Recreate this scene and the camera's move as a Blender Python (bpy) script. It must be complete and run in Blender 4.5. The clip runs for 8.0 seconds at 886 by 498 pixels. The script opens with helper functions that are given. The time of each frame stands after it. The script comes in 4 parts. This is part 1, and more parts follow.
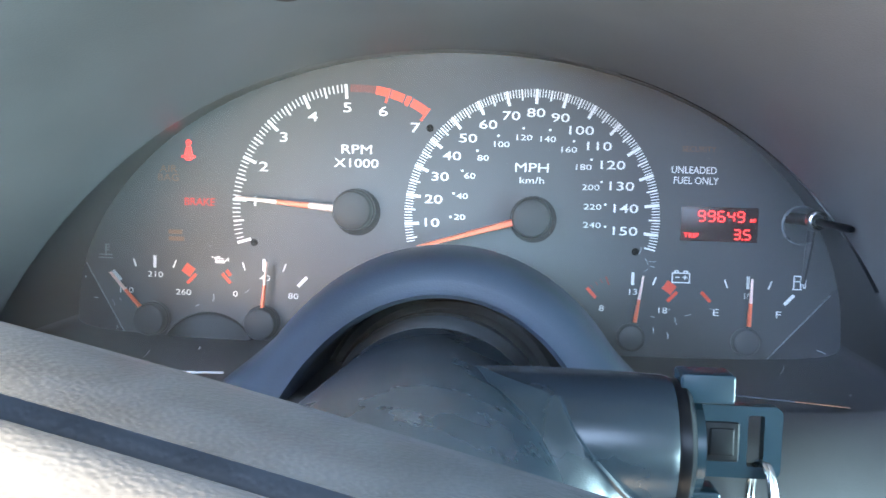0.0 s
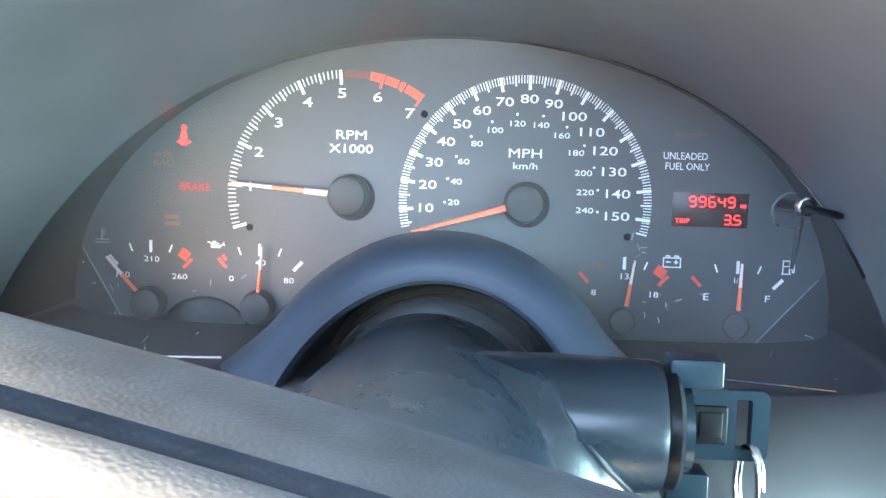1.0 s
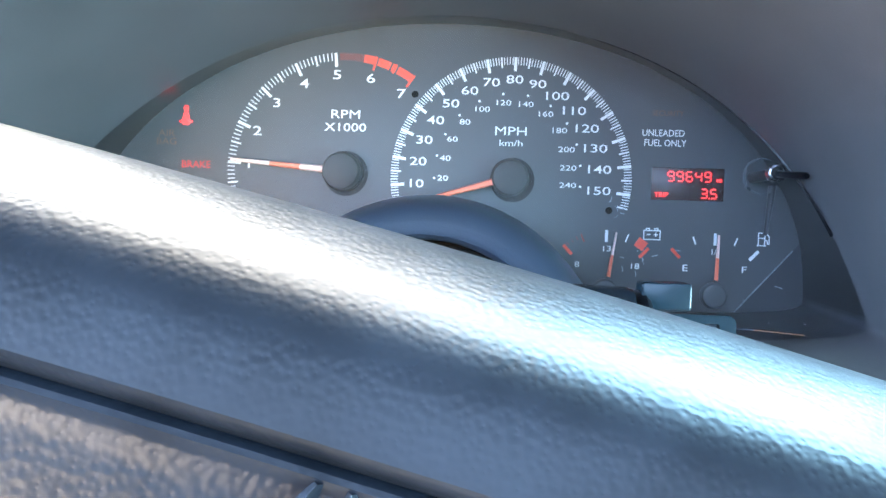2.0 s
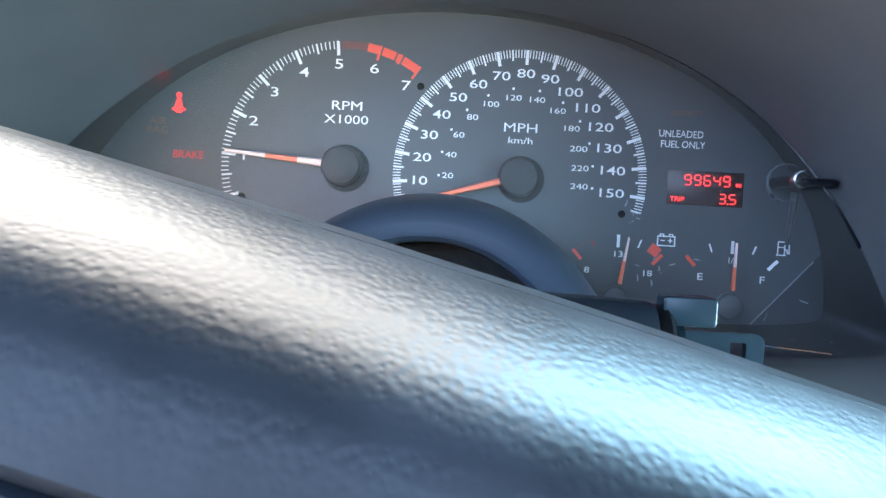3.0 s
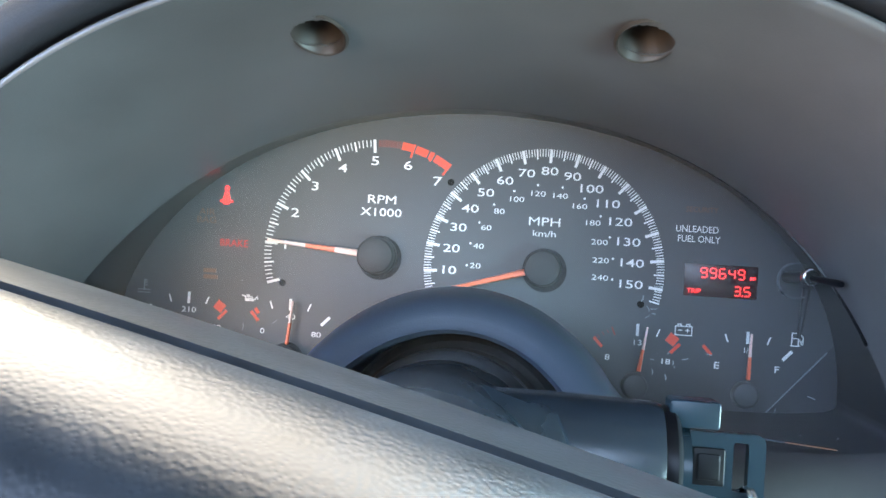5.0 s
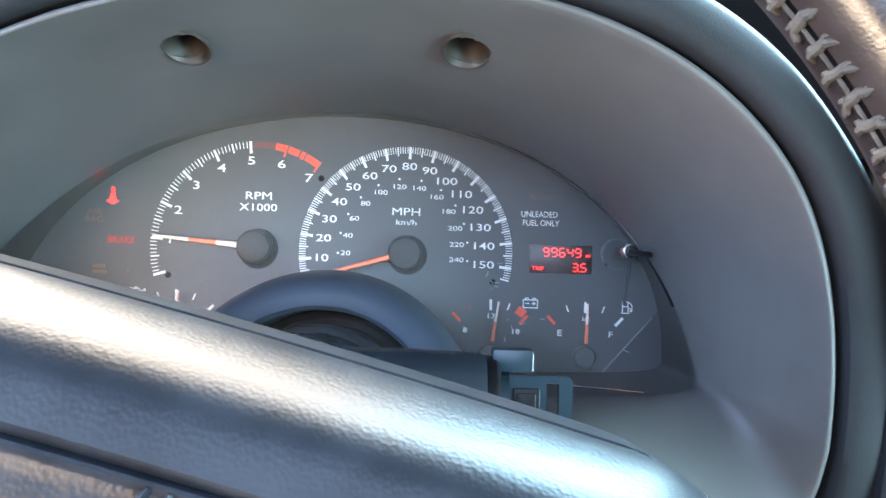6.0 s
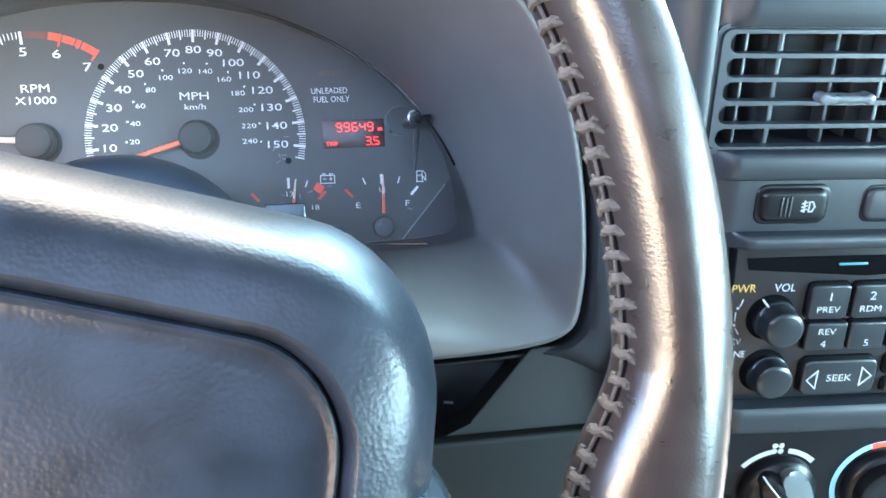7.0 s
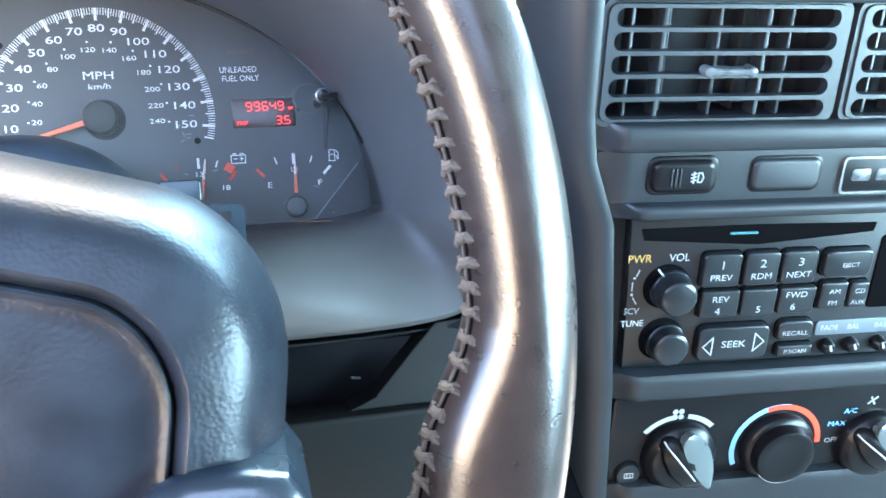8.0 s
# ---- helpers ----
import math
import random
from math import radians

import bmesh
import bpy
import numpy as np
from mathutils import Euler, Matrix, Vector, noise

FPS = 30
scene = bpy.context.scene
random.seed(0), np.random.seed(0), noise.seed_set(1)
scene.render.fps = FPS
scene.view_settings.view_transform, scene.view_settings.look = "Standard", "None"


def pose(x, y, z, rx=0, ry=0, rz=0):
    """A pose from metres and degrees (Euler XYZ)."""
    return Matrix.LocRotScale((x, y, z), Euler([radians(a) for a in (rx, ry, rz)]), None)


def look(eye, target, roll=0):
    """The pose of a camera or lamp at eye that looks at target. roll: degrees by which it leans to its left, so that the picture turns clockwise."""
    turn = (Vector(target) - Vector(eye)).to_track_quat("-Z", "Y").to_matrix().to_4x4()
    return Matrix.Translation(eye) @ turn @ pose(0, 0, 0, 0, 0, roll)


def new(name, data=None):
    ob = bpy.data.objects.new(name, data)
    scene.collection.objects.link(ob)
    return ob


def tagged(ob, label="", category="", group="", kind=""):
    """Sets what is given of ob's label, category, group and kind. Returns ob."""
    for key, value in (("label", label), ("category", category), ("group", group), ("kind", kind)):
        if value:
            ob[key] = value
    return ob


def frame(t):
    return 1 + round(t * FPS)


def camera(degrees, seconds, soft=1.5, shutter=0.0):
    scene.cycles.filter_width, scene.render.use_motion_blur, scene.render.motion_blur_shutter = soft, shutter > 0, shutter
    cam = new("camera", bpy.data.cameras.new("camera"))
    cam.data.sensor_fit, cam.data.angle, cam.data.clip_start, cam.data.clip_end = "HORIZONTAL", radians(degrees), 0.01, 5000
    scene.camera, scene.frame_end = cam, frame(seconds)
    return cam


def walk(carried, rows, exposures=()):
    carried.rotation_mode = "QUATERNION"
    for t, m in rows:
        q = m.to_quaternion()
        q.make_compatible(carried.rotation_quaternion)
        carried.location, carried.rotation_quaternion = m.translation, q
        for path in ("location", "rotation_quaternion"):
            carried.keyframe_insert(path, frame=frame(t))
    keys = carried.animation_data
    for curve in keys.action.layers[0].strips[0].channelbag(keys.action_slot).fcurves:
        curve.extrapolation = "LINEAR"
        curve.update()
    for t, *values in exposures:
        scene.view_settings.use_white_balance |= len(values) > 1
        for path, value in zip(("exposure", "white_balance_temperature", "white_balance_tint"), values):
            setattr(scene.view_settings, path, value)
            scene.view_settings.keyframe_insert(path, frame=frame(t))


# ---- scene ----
# Centimetres in the frame of the instrument panel (x right, y into the dash, z up its face); TILT_BACK leans that frame into the world.
TILT_BACK, PANEL_HEIGHT = 24.0, 0.82
PANEL = pose(0, 0, PANEL_HEIGHT, -TILT_BACK, 0, 0)
cam = camera(54.49, 8.0, shutter=0.25)
# seconds, eye x y z in centimetres, yaw, pitch, roll in degrees
PATH = [
    (0, -0.978, -36.947, -0.848, 4.199, -4.188, 1.655),
    (0.5, -0.192, -37.063, -0.843, 2.799, -4.284, 1.385),
    (1, -1.062, -37.311, -0.585, 3.610, -5.537, 1.710),
    (1.3, -1.119, -37.944, -1.735, 3.992, -5.092, 2.332),
    (1.5, -1.123, -38.523, -2.873, 4.110, -4.895, 2.525),
    (2, -0.353, -39.079, -3.980, 3.733, -2.051, 1.812),
    (2.2, -0.692, -39.006, -4.150, 2.784, -1.248, 1.637),
    (3.3, -0.774, -36.324, -3.403, 3.832, -3.533, 3.801),
    (3.5, -0.774, -35.956, -3.243, 4.601, -4.159, 3.568),
    (4, -0.851, -36.017, -2.534, 5.001, -4.295, 4.415),
    (4.2, -0.952, -36.037, -2.823, 5.188, -3.417, 4.754),
    (5.3, 0.529, -40.789, -2.397, 5.767, 2.141, 2.889),
    (5.5, 1.526, -41.542, -2.850, 4.154, 2.568, 0.962),
    (6, 2.086, -43.738, -3.243, 0.207, 1.891, 1.842),
    (6.2, 2.110, -44.206, -3.846, -1.285, 2.091, 1.027),
    (6.5, 2.458, -44.499, -5.048, -6.104, 1.075, -1.313),
    (6.8, 4.245, -44.870, -5.606, -8.659, -2.136, -2.522),
    (7, 5.311, -45.202, -5.781, -8.830, -3.275, -2.729),
    (7.5, 5.703, -46.032, -5.816, -10.935, -4.237, -2.781),
    (8, 7.052, -45.832, -6.322, -12.189, -4.344, -3.438),
]
EXPOSURES = [(0, 4.95, 7050, 9), (1, 5.05, 7000, 8), (1.5, 4.84, 6400, 7), (2.2, 4.58, 6250, 8), (3.3, 4.12, 6500, 9), (4.2, 4.22, 6800, 9),
             (5.3, 4.52, 7150, 10), (6.3, 4.60, 6950, 11), (7.2, 4.70, 6750, 11), (8, 4.76, 6600, 11)]
walk(cam, [(t, PANEL @ pose(x / 100, y / 100, z / 100, 90 + pitch, 0, yaw) @ pose(0, 0, 0, 0, 0, roll)) for t, x, y, z, yaw, pitch, roll in PATH], EXPOSURES)

# ---- world and light ----
world = bpy.data.worlds.new("world")
scene.world = world
world.use_nodes = True
wn = world.node_tree.nodes
sky = wn.new("ShaderNodeTexSky")
sky.sky_type, sky.sun_disc, sky.sun_elevation, sky.sun_rotation = "NISHITA", False, radians(80), radians(-20)
wn["Background"].inputs["Strength"].default_value = 0.08
world.node_tree.links.new(sky.outputs["Color"], wn["Background"].inputs["Color"])


def area_lamp(name, place, size, watts, colour):
    data = bpy.data.lights.new(name, "AREA")
    data.shape, data.size, data.size_y, data.energy, data.color = "RECTANGLE", size[0], size[1], watts, colour
    ob = new(name, data)
    ob.matrix_world = place
    return ob


sun = new("sun", bpy.data.lights.new("sun", "SUN"))
sun.data.energy, sun.data.angle, sun.data.color = 5.0, radians(1), (1.0, 0.90, 0.76)
sun.matrix_world = look((-0.06, 0.16, 0.985), (0, 0, 0))
# daylight in the openings: windscreen (warm towards the sun, bluer away from it), side windows
area_lamp("windscreen_light", look((-0.22, 0.33, 1.10), (-0.10, -0.30, 0.55)), (0.75, 0.78), 1.85, (1.0, 0.84, 0.58))
area_lamp("windscreen_sky_light", look((0.58, 0.33, 1.10), (0.22, -0.30, 0.55)), (0.72, 0.78), 4.2, (0.40, 0.77, 1.0))
area_lamp("driver_window_light", look((-0.57, -1.02, 1.03), (0.1, -0.25, 0.86)), (0.60, 0.20), 0.90, (1.0, 0.78, 0.58))
area_lamp("driver_window_sky_light", look((-0.56, -0.42, 1.15), (0.15, -0.12, 0.74)), (0.50, 0.13), 0.7, (0.38, 0.60, 1.0))
area_lamp("passenger_window_light", look((1.06, -0.62, 0.91), (-0.1, -0.15, 0.84)), (1.0, 0.34), 4.4, (0.47, 0.81, 0.99))
# fill lamp added in an assumed, unseen roof opening
area_lamp("added_roof_fill_light", look((-0.08, -0.76, 1.275), (-0.08, -0.76, 0.0)), (0.70, 0.46), 0.28, (0.50, 0.70, 1.0))


# ---- materials ----
def material(name, colour, rough=0.5, metal=0.0, grain=0.0, grain_size=900.0, vary=0.12, vary_size=30.0, spec=0.5, blotch=None, coat=0.0, emit=None):
    m = bpy.data.materials.new(name)
    m.use_nodes = True
    n, l = m.node_tree.nodes, m.node_tree.links
    b = n["Principled BSDF"]
    b.inputs["Roughness"].default_value, b.inputs["Metallic"].default_value = rough, metal
    b.inputs["Specular IOR Level"].default_value, b.inputs["Coat Weight"].default_value, b.inputs["Coat Roughness"].default_value = spec, coat, 0.26
    tc = n.new("ShaderNodeTexCoord")
    big = n.new("ShaderNodeTexNoise")
    big.inputs["Scale"].default_value, big.inputs["Detail"].default_value = vary_size, 6
    l.new(tc.outputs["Object"], big.inputs["Vector"])
    ramp = n.new("ShaderNodeMapRange")
    ramp.inputs["From Min"].default_value, ramp.inputs["From Max"].default_value = 0.3, 0.7
    ramp.inputs["To Min"].default_value, ramp.inputs["To Max"].default_value = 1 - vary, 1 + vary
    l.new(big.outputs["Fac"], ramp.inputs["Value"])
    mul = n.new("ShaderNodeVectorMath")
    mul.operation = "SCALE"
    mul.inputs[0].default_value = colour
    l.new(ramp.outputs["Result"], mul.inputs["Scale"])
    out = mul.outputs["Vector"]
    if blotch:
        spots = n.new("ShaderNodeTexNoise")
        spots.inputs["Scale"].default_value, spots.inputs["Detail"].default_value = blotch[1], 8
        l.new(tc.outputs["Object"], spots.inputs["Vector"])
        cut = n.new("ShaderNodeMapRange")
        cut.inputs["From Min"].default_value, cut.inputs["From Max"].default_value, cut.inputs["To Max"].default_value = 0.55, 0.75, blotch[2]
        l.new(spots.outputs["Fac"], cut.inputs["Value"])
        mix = n.new("ShaderNodeMix")
        mix.data_type = "RGBA"
        l.new(cut.outputs["Result"], mix.inputs["Factor"])
        l.new(out, mix.inputs["A"])
        mix.inputs["B"].default_value = (*blotch[0], 1)
        out = mix.outputs["Result"]
    l.new(out, b.inputs["Base Color"])
    rr = n.new("ShaderNodeMapRange")
    rr.inputs["To Min"].default_value, rr.inputs["To Max"].default_value = max(rough - 0.04, 0.03), min(rough + 0.04, 1)
    l.new(big.outputs["Fac"], rr.inputs["Value"])
    l.new(rr.outputs["Result"], b.inputs["Roughness"])
    if grain:
        fine = n.new("ShaderNodeTexVoronoi")
        fine.feature = "SMOOTH_F1"
        fine.inputs["Scale"].default_value = grain_size
        l.new(tc.outputs["Object"], fine.inputs["Vector"])
        bump = n.new("ShaderNodeBump")
        bump.inputs["Strength"].default_value, bump.inputs["Distance"].default_value = grain, 0.0006
        l.new(fine.outputs["Distance"], bump.inputs["Height"])
        l.new(bump.outputs["Normal"], b.inputs["Normal"])
    if emit:
        b.inputs["Emission Color"].default_value, b.inputs["Emission Strength"].default_value = (*emit[0], 1), emit[1]
    return m


# hood lighter, dash and collar darker: the light each gets is in these colours
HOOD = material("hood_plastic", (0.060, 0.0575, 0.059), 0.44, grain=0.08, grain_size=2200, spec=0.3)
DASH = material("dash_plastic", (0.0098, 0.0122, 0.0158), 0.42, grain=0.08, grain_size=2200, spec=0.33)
COLLAR = material("collar_plastic", (0.027, 0.035, 0.050), 0.34, grain=0.05, grain_size=1800, spec=0.6)
FACE = material("dial_face", (0.055, 0.057, 0.062), 0.45, grain=0.05, grain_size=2500, vary=0.10, vary_size=18)
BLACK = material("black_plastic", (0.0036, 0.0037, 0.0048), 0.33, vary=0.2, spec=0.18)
CAP = material("needle_cap_plastic", (0.033, 0.034, 0.037), 0.5, grain=0.05, grain_size=2500, spec=0.3)
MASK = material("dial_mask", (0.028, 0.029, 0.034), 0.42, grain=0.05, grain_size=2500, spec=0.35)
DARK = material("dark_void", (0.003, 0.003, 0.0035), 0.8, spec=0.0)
PRINT = material("white_print", (0.72, 0.72, 0.73), 0.5, vary=0.05)
RED = material("red_print", (0.75, 0.07, 0.035), 0.5, vary=0.06)
DULLRED = material("dull_red_print", (0.22, 0.03, 0.025), 0.5, vary=0.1)
NEEDLE = material("needle_orange", (0.9, 0.17, 0.08), 0.4, vary=0.05)
NEEDLE_PALE = material("needle_pale", (0.9, 0.62, 0.55), 0.4, vary=0.05)
LAMP_RED = material("lamp_red", (0.3, 0.01, 0.01), 0.5, emit=((1.0, 0.035, 0.035), 0.13))
LAMP_DIM = material("lamp_dim_red", (0.3, 0.02, 0.02), 0.5, emit=((1.0, 0.05, 0.05), 0.035))
LCD = material("display_glass", (0.03, 0.012, 0.012), 0.25, vary=0.1)
VINYL = material("wheel_vinyl", (0.0090, 0.0114, 0.0163), 0.34, grain=0.12, grain_size=1300, vary=0.35, vary_size=90, spec=0.19)
LEATHER = material("rim_leather", (0.016, 0.011, 0.0105), 0.285, grain=0.065, grain_size=1800, vary=0.22, vary_size=200, spec=0.60)
THREAD = material("stitch_thread", (0.034, 0.029, 0.026), 0.85, vary=0.5, vary_size=400)
BOOT = material("dusty_rubber", (0.016, 0.012, 0.008), 0.8, grain=0.2, grain_size=1200, vary=0.5, vary_size=150, spec=0.1)
COLUMN = material("column_plastic", (0.0075, 0.0120, 0.0180), 0.27, grain=0.06, grain_size=2000, vary=0.15, spec=0.6)
KEYPLASTIC = material("key_plastic", (0.007, 0.016, 0.023), 0.26, vary=0.15, spec=0.4)
STEEL = material("steel", (0.62, 0.62, 0.64), 0.22, metal=1.0)
RADIO = material("radio_plastic", (0.0080, 0.0092, 0.0114), 0.42, grain=0.1, grain_size=2000, spec=0.3)
RUBBER = material("button_rubber", (0.0072, 0.0088, 0.0112), 0.31, vary=0.15, spec=0.35)
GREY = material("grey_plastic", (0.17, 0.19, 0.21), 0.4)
GLINT = material("painted_amber_glint", (0.22, 0.09, 0.045), 0.35)
PALE = material("lit_grip_flank", (0.055, 0.066, 0.070), 0.28)
TRIM = material("trim_plastic", (0.0085, 0.0082, 0.0084), 0.6, grain=0.1, grain_size=1800, spec=0.2)
KNEE = material("knee_panel_plastic", (0.0058, 0.0056, 0.0056), 0.65, grain=0.1, grain_size=1800, spec=0.1)
AMBER_DIM = material("unlit_lamp_print", (0.13, 0.075, 0.05), 0.5)
BLUE = material("blue_print", (0.14, 0.38, 0.68), 0.5, vary=0.03)
HOT = material("hot_print", (0.70, 0.045, 0.015), 0.5, vary=0.03)
AMBER = material("amber_print", (0.36, 0.20, 0.04), 0.5)
TEAL = material("teal_print", (0.012, 0.11, 0.14), 0.4)
CARPET = material("carpet", (0.12, 0.112, 0.104), 0.95, grain=0.9, grain_size=500, vary=0.3, vary_size=120)
GROUND = material("ground_asphalt", (0.045, 0.044, 0.043), 0.9, vary=0.3, vary_size=2)
# surround of the hood, darkened in colour to look shaded
PADTOP = material("shaded_dash_plastic", (0.0115, 0.0121, 0.0145), 0.68, grain=0.12, grain_size=1500, spec=0.14)
STACKPRINT = material("dulled_white_print", (0.235, 0.25, 0.265), 0.5, vary=0.06)
TAB = material("worn_tab_plastic", (0.060, 0.068, 0.076), 0.28, vary=0.3, vary_size=200)
CUP = material("shaded_recess_brown", (0.020, 0.014, 0.011), 0.5)
STRIP = material("label_strip_plastic", (0.060, 0.078, 0.095), 0.4)
VENT = material("vent_plastic", (0.016, 0.020, 0.025), 0.40, grain=0.05, grain_size=2200, spec=0.4)
DUCT = material("duct_plastic", (0.0105, 0.0120, 0.0160), 0.6, spec=0.15)
SHELL = material("cabin_shell", (0.060, 0.058, 0.056), 0.8, grain=0.2, grain_size=900)


# ---- geometry helpers ----
class Shape:
    """Vertices and faces in centimetres."""

    def __init__(self):
        self.v, self.f = [], []

    def add(self, verts, faces):
        k = len(self.v)
        self.v += [tuple(p) for p in verts]
        self.f += [tuple(i + k for i in f) for f in faces]
        return self

    def rings(self, rings, closed=True, caps=(False, False)):
        n = len(rings[0])
        verts = [p for r in rings for p in r]
        faces = []
        for a in range(len(rings) - 1):
            for b in range(n if closed else n - 1):
                c = (b + 1) % n
                faces.append((a * n + b, a * n + c, (a + 1) * n + c, (a + 1) * n + b))
        if caps[0]:
            faces.append(tuple(reversed(range(n))))
        if caps[1]:
            faces.append(tuple(range((len(rings) - 1) * n, len(rings) * n)))
        return self.add(verts, faces)

    def box(self, c, s, turn=0.0):
        """A box round c, turned about y by degrees (clockwise seen from the front)."""
        ca, sa = math.cos(radians(turn)), math.sin(radians(turn))
        pts = []
        for dx, dy, dz in ((-1, -1, -1), (1, -1, -1), (1, 1, -1), (-1, 1, -1), (-1, -1, 1), (1, -1, 1), (1, 1, 1), (-1, 1, 1)):
            x, y, z = dx * s[0] / 2, dy * s[1] / 2, dz * s[2] / 2
            pts.append((c[0] + x * ca + z * sa, c[1] + y, c[2] - x * sa + z * ca))
        return self.add(pts, [(0, 3, 2, 1), (4, 5, 6, 7), (0, 1, 5, 4), (1, 2, 6, 5), (2, 3, 7, 6), (3, 0, 4, 7)])

    def tube(self, path, radius, sides=8):
        """A round bar along a path; radius: one or one for each point."""
        pts = [Vector(p) for p in path]
        rings = []
        for i, p in enumerate(pts):
            d = (pts[min(i + 1, len(pts) - 1)] - pts[max(i - 1, 0)]).normalized()
            a = d.cross(Vector((0.13, 0.31, 0.94)) if abs(d.z) < 0.9 else Vector((1, 0, 0))).normalized()
            b = d.cross(a)
            r = radius[i] if isinstance(radius, (list, tuple)) else radius
            rings.append([p + r * (math.cos(t) * a + math.sin(t) * b) for t in (2 * math.pi * k / sides for k in range(sides))])
        return self.rings(rings, True, (True, True))

    def lathe(self, profile, centre, axis="y", sides=40):
        """Turns (radius, along) pairs about an axis through centre."""
        rings = []
        for r, h in profile:
            ring = []
            for k in range(sides):
                t = 2 * math.pi * k / sides
                a, b = r * math.cos(t), r * math.sin(t)
                off = {"y": (a, h, b), "x": (h, a, b), "z": (a, b, h)}[axis]
                ring.append((centre[0] + off[0], centre[1] + off[1], centre[2] + off[2]))
            rings.append(ring)
        return self.rings(rings, True, (profile[0][0] > 1e-4, profile[-1][0] > 1e-4))

    def slab(self, outline, front, back, edge=0.08, steps=3):
        """A plate of an outline of (x, z), from y = front to back, its front edge rounded."""
        pts = [Vector((x, z)) for x, z in outline]
        n = len(pts)
        area = sum(pts[i].x * pts[(i + 1) % n].y - pts[(i + 1) % n].x * pts[i].y for i in range(n))
        if area < 0:
            pts.reverse()
        normals = []
        for i in range(n):
            d = (pts[(i + 1) % n] - pts[i - 1]).normalized()
            normals.append(Vector((-d.y, d.x)))
        rings = [[(p.x, back, p.y) for p in pts]]
        for k in range(steps + 1):
            t = math.pi / 2 * k / steps
            inset, y = edge * (1 - math.cos(t)), front + edge * (1 - math.sin(t))
            rings.append([(p.x + m.x * inset, y, p.y + m.y * inset) for p, m in zip(pts, normals)])
        return self.rings(rings, True, (True, True))


def rounded(x0, z0, x1, z1, r, n=5):
    """The outline of a rectangle with round corners."""
    out = []
    r = min(r, abs(x1 - x0) / 2 - 1e-3, abs(z1 - z0) / 2 - 1e-3)
    for cx, cz, a in ((x1 - r, z1 - r, 0), (x0 + r, z1 - r, 90), (x0 + r, z0 + r, 180), (x1 - r, z0 + r, 270)):
        out += [(cx + r * math.cos(radians(a + 90 * k / n)), cz + r * math.sin(radians(a + 90 * k / n))) for k in range(n + 1)]
    return out


def disc(cx, cz, r, n=24):
    return [(cx + r * math.cos(2 * math.pi * k / n), cz + r * math.sin(2 * math.pi * k / n)) for k in range(n)]


def thing(name, at=(0, 0, 0), label="", category="", group="", kind="", turn=None):
    """An Empty at a place of the panel frame that parents the parts of one thing."""
    ob = new(name)
    ob.empty_display_size = 0.02
    ob.matrix_world = PANEL @ Matrix.Translation(Vector(at) / 100) @ (turn or Matrix())
    return tagged(ob, label, category, group, kind)


def mesh_of(shape, name, mat, smooth=True):
    me = bpy.data.meshes.new(name)
    me.from_pydata([(x / 100, y / 100, z / 100) for x, y, z in shape.v], [], shape.f)
    bm = bmesh.new()
    bm.from_mesh(me)
    bmesh.ops.recalc_face_normals(bm, faces=bm.faces)
    if smooth:
        for e in bm.edges:
            e.smooth = len(e.link_faces) == 2 and e.calc_face_angle(0) < radians(38)
        for f in bm.faces:
            f.smooth = True
    bm.to_mesh(me)
    bm.free()
    me.materials.append(mat)
    return me


def part(name, shape, mat, parent, label="", smooth=True):
    """One mesh under a thing or a part, in the thing's own centimetres."""
    ob = new(name, mesh_of(shape, name, mat, smooth))
    ob.parent = parent
    return tagged(ob, label)


def plate(outline, holes, front, back):
    """A flat plate with holes through it, from outlines of (x, z)."""
    bm = bmesh.new()
    edges = []
    for loop in (outline, *holes):
        vs = [bm.verts.new((x, front, z)) for x, z in loop]
        edges += [bm.edges.new((vs[i], vs[(i + 1) % len(vs)])) for i in range(len(vs))]
    bmesh.ops.triangle_fill(bm, use_beauty=True, use_dissolve=False, edges=edges)
    out = bmesh.ops.extrude_face_region(bm, geom=bm.faces[:])
    for v in out["geom"]:
        if isinstance(v, bmesh.types.BMVert):
            v.co.y = back
    s = Shape()
    bm.verts.index_update()
    s.add([tuple(v.co) for v in bm.verts], [tuple(v.index for v in f.verts) for f in bm.faces])
    bm.free()
    return s


def letters(text, x, z, height, y=-0.02, stretch=1.25, depth=0.012, bold=0.0, turn=0.0):
    """The mesh of a word, its middle at (x, z), its capitals so high."""
    cu = bpy.data.curves.new("text", "FONT")
    cu.body, cu.align_x, cu.align_y, cu.size, cu.extrude, cu.offset, cu.resolution_u = text, "CENTER", "CENTER", 1.0, 0.0, bold, 3
    ob = bpy.data.objects.new("text", cu)
    me = bpy.data.meshes.new_from_object(ob)
    s = Shape()
    if len(me.vertices):
        zs = [v.co.y for v in me.vertices]
        xs = [v.co.x for v in me.vertices]
        k = height / (max(zs) - min(zs)) if max(zs) > min(zs) else 1
        mz, mx = (max(zs) + min(zs)) / 2, (max(xs) + min(xs)) / 2
        ca, sa = math.cos(radians(turn)), math.sin(radians(turn))
        pts = []
        for v in me.vertices:
            a, b = (v.co.x - mx) * k * stretch, (v.co.y - mz) * k
            pts.append((x + a * ca - b * sa, y, z + a * sa + b * ca))
        s.add(pts, [tuple(p.vertices) for p in me.polygons])
    bpy.data.objects.remove(ob)
    bpy.data.curves.remove(cu)
    bpy.data.meshes.remove(me)
    return s


def smoothstep(a, b, x):
    t = min(max((x - a) / (b - a), 0), 1)
    return t * t * (3 - 2 * t)


